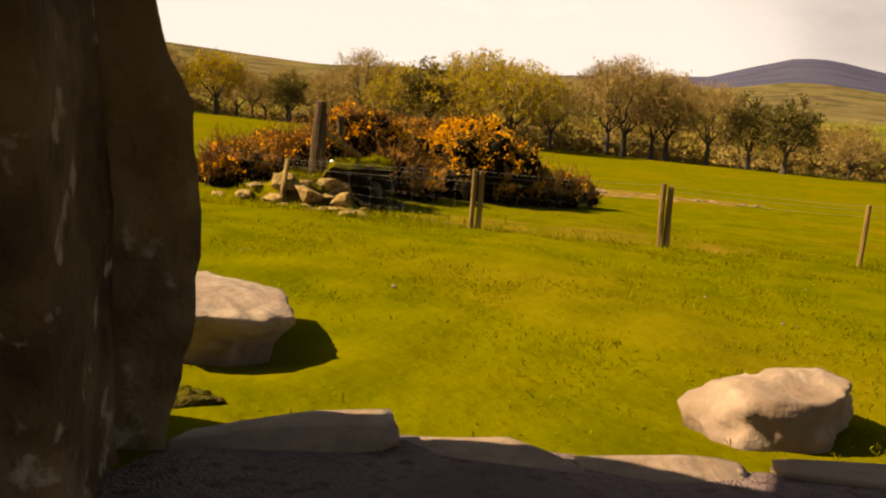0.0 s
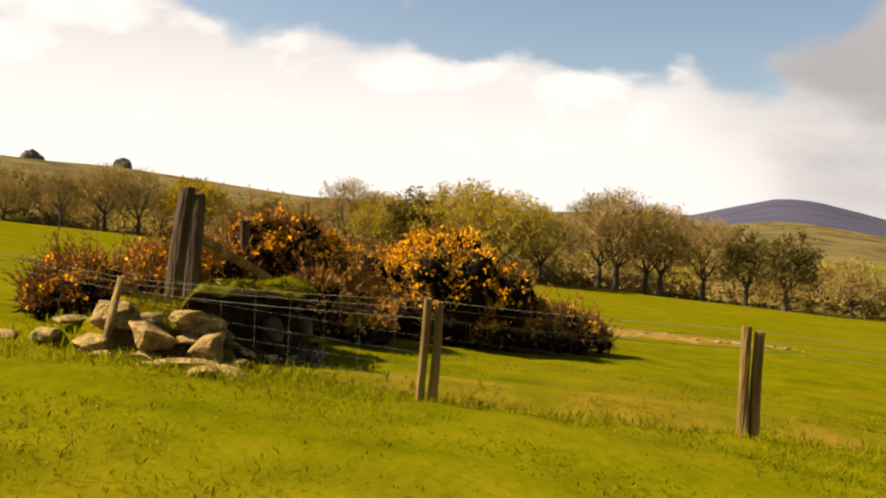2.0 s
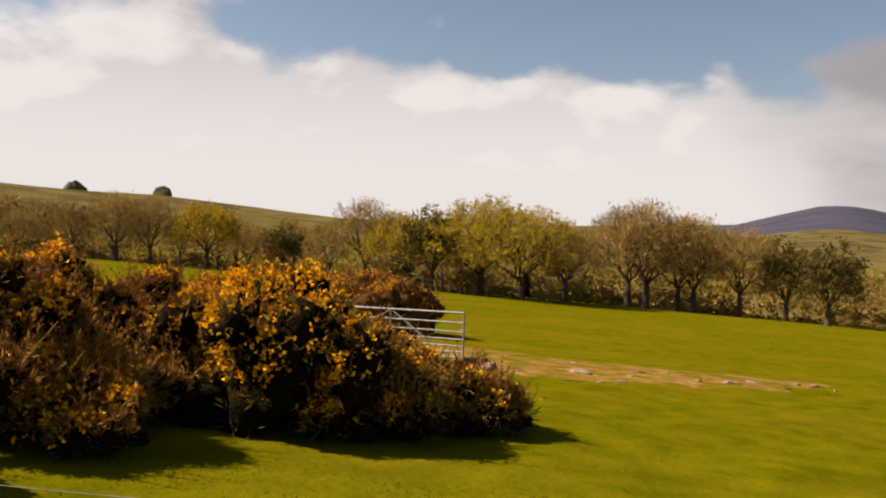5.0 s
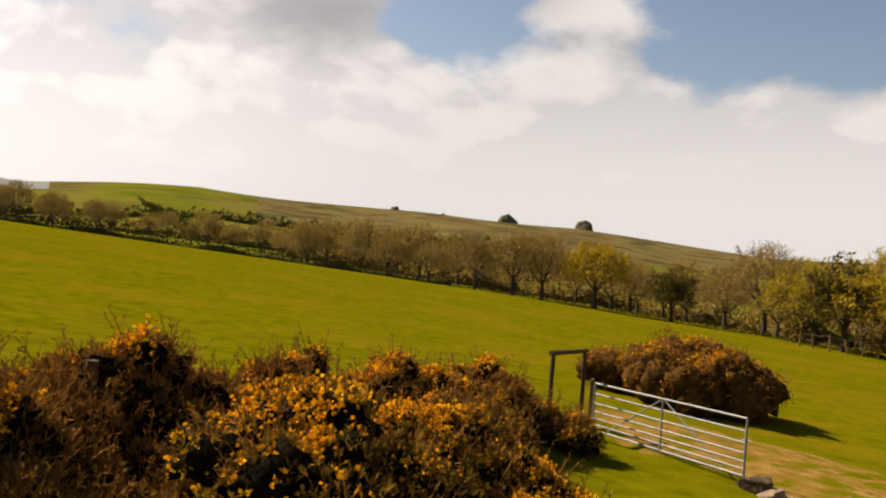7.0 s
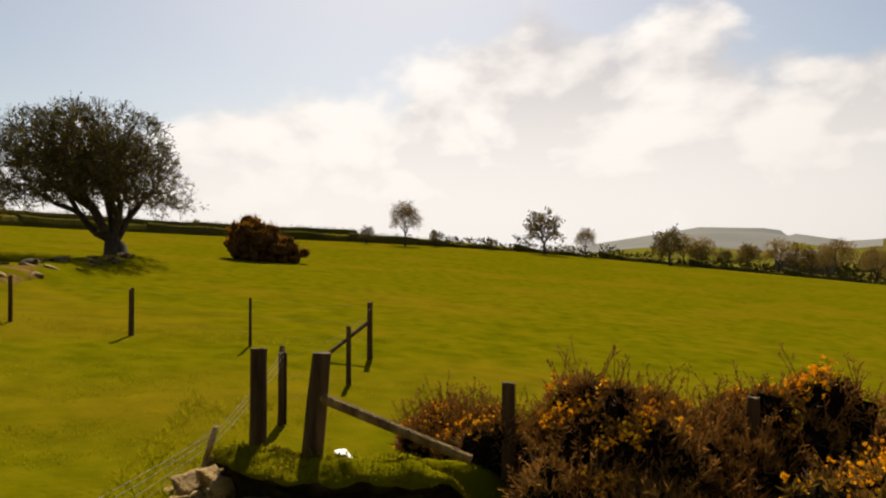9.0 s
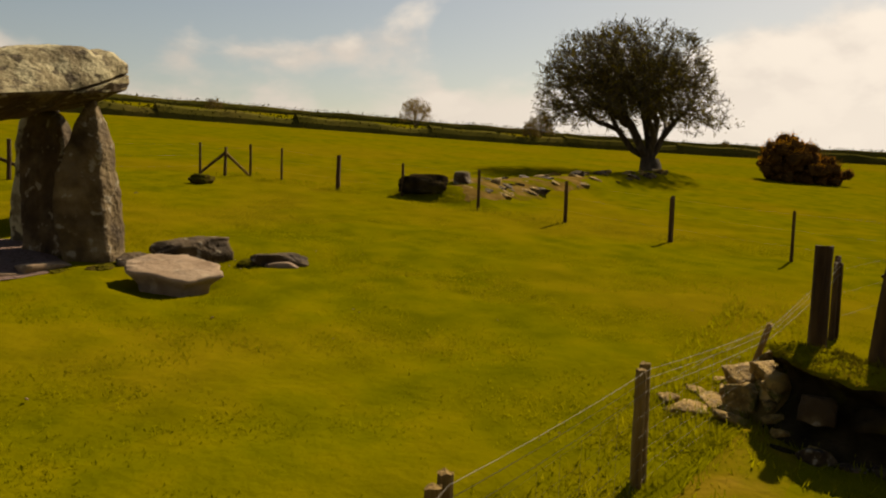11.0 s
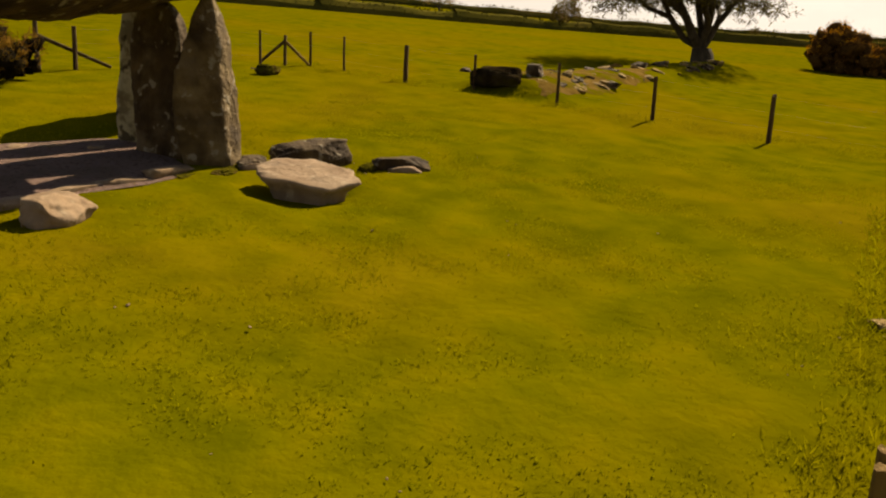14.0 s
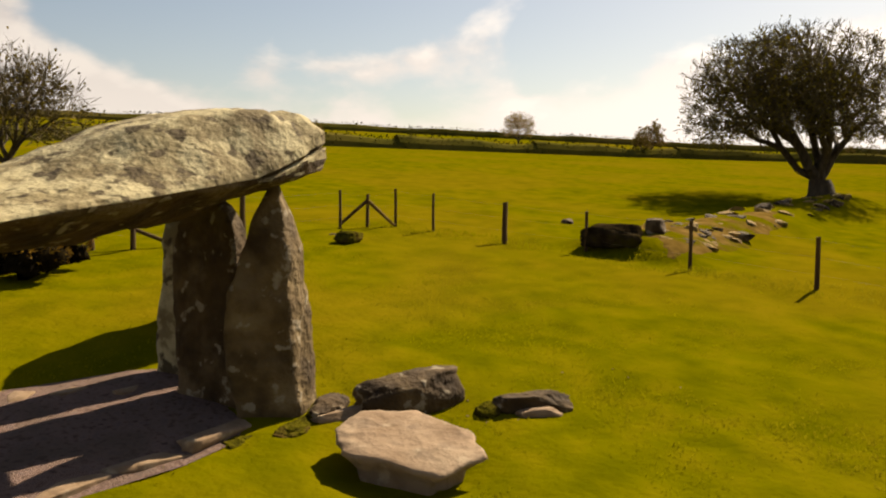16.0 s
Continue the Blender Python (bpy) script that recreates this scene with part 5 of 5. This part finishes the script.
wood = "trees along the field edge"
kinds = [
    tree("oak_tree", "grey-brown oak barely in leaf at the field edge", 21, 10.0, 4.8, 2.6, 330, 0.28, M_BUDBROWN, 0.58, 3, 2.2, group=wood, tip=0.020, twig_len=1.0, twig_n=3, twig_wide=0.022, lump=0.12, leaf_wide=0.055),
    tree("oak_tree", "broad dome-crowned oak with yellow-green young leaves", 22, 10.4, 7.2, 2.4, 760, 0.36, M_BUD, 0.42, 5, 2.2, group=wood, tip=0.018, twig_len=0.9, twig_n=3, twig_wide=0.022, lump=0.12, leaf_wide=0.11),
    tree("oak_tree", "round-crowned tree in bright yellow spring leaf", 23, 8.2, 4.4, 2.4, 440, 0.28, M_BUDYELLOW, 0.22, 7, 2.0, group=wood, tip=0.014, twig_len=0.7, twig_n=3, lump=0.12, leaf_wide=0.3),
    tree("thorn_tree", "dark ivy-clad tree at the field edge", 24, 8.0, 3.0, 1.8, 340, 0.26, M_DARKLEAF, 0.32, 7, 1.8, group=wood, tip=0.016, twig_len=0.8, lump=0.6, hollow=0.1, twig_mat=M_THORNTWIG, leaf_wide=0.2),
    tree("ash_tree", "slender leafless tree with fine upswept twigs", 25, 9.0, 3.2, 2.6, 340, 0.20, M_BUDBROWN, 0.45, 2, 2.4, group=wood, tip=0.016, twig_len=1.0, twig_n=3, twig_wide=0.022, leaf_wide=0.05),
    tree("field_tree", "small bushy field tree in green leaf", 26, 4.6, 2.2, 0.9, 200, 0.16, M_DARKLEAF, 0.24, 3, 1.1, group=wood, tip=0.012, twig_len=0.5, lump=0.45, leaf_wide=0.25),
    tree("oak_tree", "brown leafless oak in the wood behind the field", 27, 9.0, 4.8, 1.6, 160, 0.26, M_BUDBROWN, 0.90, 3, 1.8, group="trees of the brown wood", tip=0.03, twig_len=1.2, twig_n=3, twig_wide=0.026, lump=0.15, hollow=0.2, leaf_wide=0.06),
]
kinds[6].matrix_world = pose(-8, 152, gz(-8, 152))


def polar(az, r):
    return -r * math.sin(radians(az)), 14 + r * math.cos(radians(az))


# the trees of the field edge: x, y, kind, scale
first = set()
PLANTS = [
    (40.7, 97.2, 3, 1.03), (51.4, 102.9, 6, 0.66), (57.4, 96.9, 6, 0.62), (65.1, 96.3, 6, 0.66), (38.9, 103.5, 3, 1.03), (34.7, 106.2, 0, 1.0),
    (30.5, 109.6, 0, 1.11), (25, 110, 0, 1.24), (28.9, 110.5, 0, 1.09), (23.5, 112.8, 0, 1.2), (15.3, 109.1, 0, 0.92), (9.7, 102.6, 1, 0.94),
    (5.3, 106.9, 1, 1.11), (-0.3, 106.8, 3, 1.08), (-3.3, 111.7, 1, 0.9), (-8.9, 115.2, 0, 1.03), (-14, 119.5, 0, 0.75), (-18.7, 112.5, 3, 0.73),
    (-24.7, 119.3, 0, 0.62), (-27.9, 112.1, 2, 0.98), (-34.7, 111.8, 0, 0.8), (-39, 112.2, 0, 0.82), (-44.3, 112, 4, 0.75), (-50.7, 110.8, 0, 0.53),
    (-55.5, 108, 0, 0.58), (-63.3, 110, 4, 0.55), (-66.8, 105, 0, 0.57), (-47.8, 120.5, 0, 0.53), (-54.4, 121.4, 0, 0.47), (-66.5, 119.7, 0, 0.43),
    (-72, 111.7, 5, 0.8), (-81.4, 106.1, 0, 0.43), (-82.7, 99, 5, 0.8), (-92.2, 90.7, 0, 0.47), (-92, 84.1, 0, 0.47), (-94.5, 80.5, 0, 0.53),
    (-97.9, 78.9, 5, 1), (-98.1, 70.1, 5, 0.95), (-97.6, 66.5, 5, 0.7), (-97.7, 63.0, 5, 0.8), (-100.8, 59.2, 5, 0.85), (-94.7, 57.9, 5, 1.25),
    (-96.4, 47.4, 4, 0.55), (-95.6, 41.9, 5, 1.45), (-96.1, 35.2, 5, 0.4), (-96, 28.1, 5, 0.55), (-93.4, 24.2, 4, 0.78), (-92.5, 19.5, 5, 0.55),
    (-102.7, -2.2, 5, 0.4), (-77.6, -16.8, 5, 0.9), (-66.2, -25.8, 0, 0.36), (-73.4, -16.1, 5, 0.62), (-47.6, -34.9, 5, 0.5),
]
for k, (x, y, kind, scale) in enumerate(PLANTS):
    if kind not in first and kind != 6:
        first.add(kind)
        kinds[kind].matrix_world = pose(x, y, gz(x, y), 0, 0, k * 47) @ Matrix.Diagonal((scale, scale, scale, 1))
    else:
        plant(kinds[kind], x, y, scale, k * 47 % 360)
back_tree = tree("thorn_tree", "dark bare twiggy thorn tree behind the burial chamber", 29, 4.4, 2.3, 0.9, 420, 0.15, M_DARKLEAF, 0.10, 1, 0.9, tip=0.010, twig_len=0.5, twig_n=4, twig_wide=0.020, twig_mat=M_THORNTWIG, lump=0.4, hollow=0.15)
back_tree.matrix_world = pose(-9.4, -11.1, gz(-9.4, -11.1))

# brown woods filling in behind the edge trees, thinner along the lower hillside
woods = random.Random(17)
for k in range(38):
    az = -42 + 80 * (k + woods.uniform(0.1, 0.9)) / 38
    x, y = polar(az, woods.uniform(118, 150))
    plant(kinds[6], x, y, woods.uniform(0.74, 0.98), woods.uniform(0, 360))
for k in range(16):
    az = 36 + 30 * (k + woods.uniform(0.1, 0.9)) / 16
    x, y = polar(az, woods.uniform(122, 185))
    plant(kinds[6], x, y, woods.uniform(0.42, 0.66), woods.uniform(0, 360))


def hedge(name, label, points, high, wide, seed, mat=None, density=26, size=0.45, rise=0.30, core=None, fill=0.62):
    """A field hedge along the points: a lumpy bank and a mass of leaf sprays, thicker and thinner by turns."""
    g = np.random.default_rng(seed)
    verts, dirs, core_v, core_f = [], [], [], []
    for (ax, ay), (bx, by) in zip(points, points[1:]):
        length = math.hypot(bx - ax, by - ay)
        n = int(length * density)
        t = g.uniform(0, 1, n)
        x, y = ax + (bx - ax) * t, ay + (by - ay) * t
        nx, ny = -(by - ay) / length, (bx - ax) / length
        tall = high * (0.78 + rise * np.sin(t * length * 0.31 + seed) + rise * 0.7 * np.sin(t * length * 0.83 + 2) + rise * 0.4 * g.normal(0, 1, n))
        a = g.uniform(0.05, np.pi - 0.05, n)
        off = np.cos(a) * wide / 2 * g.uniform(0.8, 1.05, n)
        z = np.sin(a) * tall
        px, py = x + nx * off, y + ny * off
        verts.append(np.stack([px, py, ground_z(px, py) + np.maximum(z, 0.05)], 1))
        dirs.append(np.stack([nx * np.cos(a), ny * np.cos(a), np.sin(a) + 0.3], 1))
        m = max(2, int(length / 1.2))
        base = len(core_v)
        for i in range(m + 1):
            q = i / m
            cx, cy = ax + (bx - ax) * q, ay + (by - ay) * q
            hh = high * fill * (0.78 + rise * math.sin(q * length * 0.31 + seed) + rise * 0.7 * math.sin(q * length * 0.83 + 2))
            for b in np.linspace(0, np.pi, 7):
                vx, vy = cx + nx * math.cos(b) * wide * 0.42, cy + ny * math.cos(b) * wide * 0.42
                core_v.append((vx, vy, gz(vx, vy) - 0.1 + math.sin(b) * max(hh, 0.15)))
        for i in range(m):
            for j in range(6):
                o = base + i * 7 + j
                core_f.append((o, o + 1, o + 8, o + 7))
    p, d = np.concatenate(verts), np.concatenate(dirs)
    v, f = cards(p, d, g.uniform(0.6, 1.2, len(p)) * size, 0.24, 3, 0.7, seed + 1)
    v, f2 = merge((np.array(core_v), core_f), (v, f))
    idx = np.r_[np.zeros(len(core_f)), np.ones(len(f))]
    ob = new(name, mesh_of(name, v, f2, [core or M_HEDGECORE, mat or M_HEDGE], idx, soft=False))
    tagged(ob, label, "hedge", kind="stuff")


def arc(pairs):
    return [polar(a, r) for a, r in pairs]


hedge("hedge", "dark overgrown hedge along the top of the field", arc([(165, 56), (150, 60), (140, 64), (130, 68), (120, 74), (110, 82), (102, 90), (95, 94), (88, 98), (82, 100)]), 1.4, 2.4, 1, size=0.20, density=18, rise=0.10, core=M_HEDGE, fill=0.96)
hedge("hedge", "thin dark hedge at the crest of the next field", arc([(165, 90), (150, 94), (140, 98), (130, 102), (120, 107), (110, 114), (102, 122), (95, 126), (88, 130)]), 1.15, 2.0, 11, size=0.20, density=12, rise=0.06, core=M_HEDGE, fill=0.96)
hedge("hedge", "low dark hedge along the far side of the field", arc([(82, 100), (76, 103), (70, 106), (64, 109), (58, 111), (50, 112), (42, 112), (34, 111), (26, 110)]), 1.5, 2.0, 2, size=0.32, density=34)
hedge("hedge", "scrubby bank under the trees", arc([(24, 110), (16, 106), (8, 104), (0, 96), (-6, 92), (-12, 100), (-20, 106), (-28, 104), (-36, 108)]), 0.32, 1.4, 3, size=0.26, density=20)
hedge("hedge", "tall grey-brown scrub wood behind the trees", arc([(-50, 118), (-44, 122), (-33, 124), (-26, 128), (-20, 132), (-12, 128), (-6, 122), (0, 124)]), 7.2, 7.0, 4, mat=M_BUDBROWN, size=0.65, density=52, rise=0.16, core=M_SCRUB)
hedge("hedge", "low grey-brown scrub wood behind the trees", arc([(0, 124), (6, 132), (14, 138), (22, 140), (30, 146), (38, 150)]), 3.6, 6.0, 12, mat=M_BUDBROWN, size=0.55, density=50, core=M_SCRUB)
hedge("hedge", "far hedge lines across the lower hillside", arc([(30, 190), (38, 196), (46, 200), (54, 196), (62, 190)]), 3.0, 4.0, 5, size=0.8, density=12)
hedge("hedge", "far wooded strip below the moor", arc([(20, 260), (30, 268), (40, 270), (48, 262), (56, 250)]), 5.0, 8.0, 6, mat=M_BUDBROWN, size=1.2, density=12, core=M_SCRUB)

hedge("hedge", "bushy field boundaries on the far hillside", arc([(26, 430), (36, 400), (46, 420), (58, 390), (68, 400)]), 4.5, 6.0, 7, size=1.6, density=5)
hedge("hedge", "bushy field boundaries on the far hillside", arc([(22, 560), (34, 540), (44, 570), (60, 520), (74, 540)]), 5.0, 8.0, 8, size=2.0, density=4)
hedge("hedge", "bushy field boundaries on the far hillside", arc([(44, 350), (46, 460), (48, 560), (50, 680)]), 4.0, 6.0, 9, size=1.6, density=5)
hedge("hedge", "bushy field boundaries on the far hillside", arc([(60, 360), (59, 450), (61, 560), (60, 700)]), 4.0, 6.0, 10, size=1.6, density=5)

# tors on the skyline of the moor
for k, (az, w, h) in enumerate([(19.5, 26, 13), (24.8, 26, 12), (29.3, 10, 6), (32.7, 22, 9)]):
    x, y = polar(az, 1040)
    ob = new("tor", rock_mesh("tor", (w, w * 0.7, h * 1.5), M_TOR, 70 + k, rough=0.2, box=0.6, cuts=7, levels=3, taper=(1.15, 0.5)))
    ob.matrix_world = pose(x, y, gz(x, y) - h * 0.5, 0, 0, az * 9)
    tagged(ob, "dark rocky tor on the distant moor skyline", "rock outcrop", "tors on the skyline")


# ---- grass ----
def grass_patch(name, label, boxes, seed, size, wide):
    """Short uneven blades over the stretches of field that lie near the walk."""
    g = np.random.default_rng(seed)
    ps = []
    for x0, x1, y0, y1, per in boxes:
        n = int((x1 - x0) * (y1 - y0) * per)
        x, y = g.uniform(x0, x1, n), g.uniform(y0, y1, n)
        clump = sum(np.sin(x * a + y * b + c) for a, b, c in g.uniform(-4.5, 4.5, (9, 3))) * 0.28 + g.normal(0, 0.5, n)
        bare = ((x + 0.35) / 2.7) ** 2 + ((y - 5.85) / 1.35) ** 2 < 1.0
        keep = (clump > -0.3) & ~bare
        ps.append(np.stack([x, y, ground_z(x, y) - 0.01], 1)[keep])
    p = np.concatenate(ps)
    d = np.tile([[0, 0, 1.0]], (len(p), 1)) + g.normal(0, 0.35, (len(p), 3)) * [1, 1, 0]
    v, f = cards(p, d, size * g.uniform(0.5, 1.3, len(p)), wide, 2, 0.5, seed + 1)
    ob = new(name, mesh_of(name, v, f, M_BLADE, soft=False))
    tagged(ob, label, "grass", kind="stuff")


grass_patch("grass", "short bright green grazed turf", [(-10, 9, 4, 20, 300), (-16, -10, -3, 20, 60), (-10, 8, -3, 4, 80), (-6, 12, 20, 36, 30)], 61, 0.036, 0.10)
grass_patch("grass", "long tussocky grass along the fence", [(-8, 9, 15.3, 16.6, 360), (-4.6, -1.0, 15.5, 18.4, 320), (-14.7, -13.3, -1, 18, 170)], 63, 0.10, 0.05)


def tufts(boxes, seed, tall=(0.022, 0.050), wide=0.13):
    """Coarse clumps of longer grass, each a spray of blades."""
    g = np.random.default_rng(seed)
    ps, ds = [], []
    for x0, x1, y0, y1, per in boxes:
        for _ in range(int((x1 - x0) * (y1 - y0) * per)):
            x, y, w = g.uniform(x0, x1), g.uniform(y0, y1), g.uniform(0.06, 0.22)
            n = int(g.uniform(240, 420) * w)
            px, py = x + g.normal(0, w, n), y + g.normal(0, w, n)
            ps.append(np.stack([px, py, ground_z(px, py) - 0.01], 1))
            ds.append(np.stack([(px - x) / w * 0.35, (py - y) / w * 0.35, np.ones(n)], 1))
    p, d = np.concatenate(ps), np.concatenate(ds)
    v, f = cards(p, d, g.uniform(*tall, len(p)), wide, 1, 0.4, seed + 1)
    ob = new("grass_tuft", mesh_of("grass_tuft", v, f, M_BLADE, soft=False))
    tagged(ob, "coarse grass clumps in the grazed turf", "grass", kind="stuff")


tufts([(-3, 0, 8.8, 15.4, 3), (0, 7, 9.0, 15.6, 8), (-6, -3, 8.4, 15.4, 2), (-9, -5, 4, 15, 3), (-13.8, -9, 0, 17, 1.0)], 71)
tufts([(-4.5, 7, 15.0, 16.1, 5), (-4.2, -1.6, 15.4, 16.4, 7)], 73, (0.04, 0.09), 0.055)


# ---- farm building in the trees ----
hx, hy = -158.8, 113.2
house = thing("farm_building", (hx, hy, gz(hx, hy)), "low dark-roofed farm building half hidden by the hedge", "building")
wall_top, ridge_top = 3.55 - house.location.z, 5.6 - house.location.z
for name, x0, x1, z0, z1, mat in (("wall", -5.0, 5.0, -0.5, wall_top, M_WALLPAINT),):
    v = [(x, y, z) for z in (z0, z1) for x, y in ((x0, -3), (x1, -3), (x1, 3), (x0, 3))] + [(x0, 0, ridge_top - 0.2), (x1, 0, ridge_top - 0.2)]
    f = [(0, 1, 5, 4), (2, 3, 7, 6), (1, 2, 6, 9, 5), (3, 0, 4, 8, 7)]
    part(name, mesh_of(name, v, f, mat, soft=False), house)
for side in (-1, 1):
    v = [(-5.3, side * 3.4, wall_top - 0.25), (5.3, side * 3.4, wall_top - 0.25), (5.3, 0, ridge_top), (-5.3, 0, ridge_top)]
    v += [(x, y, z + 0.15) for x, y, z in v]
    part("roof", mesh_of("roof", v, [(0, 1, 2, 3), (4, 5, 6, 7), (0, 1, 5, 4), (1, 2, 6, 5), (2, 3, 7, 6), (3, 0, 4, 7)], M_ROOF, soft=False), house, "dark slate roof slope")
house.rotation_euler = (0, 0, radians(31))
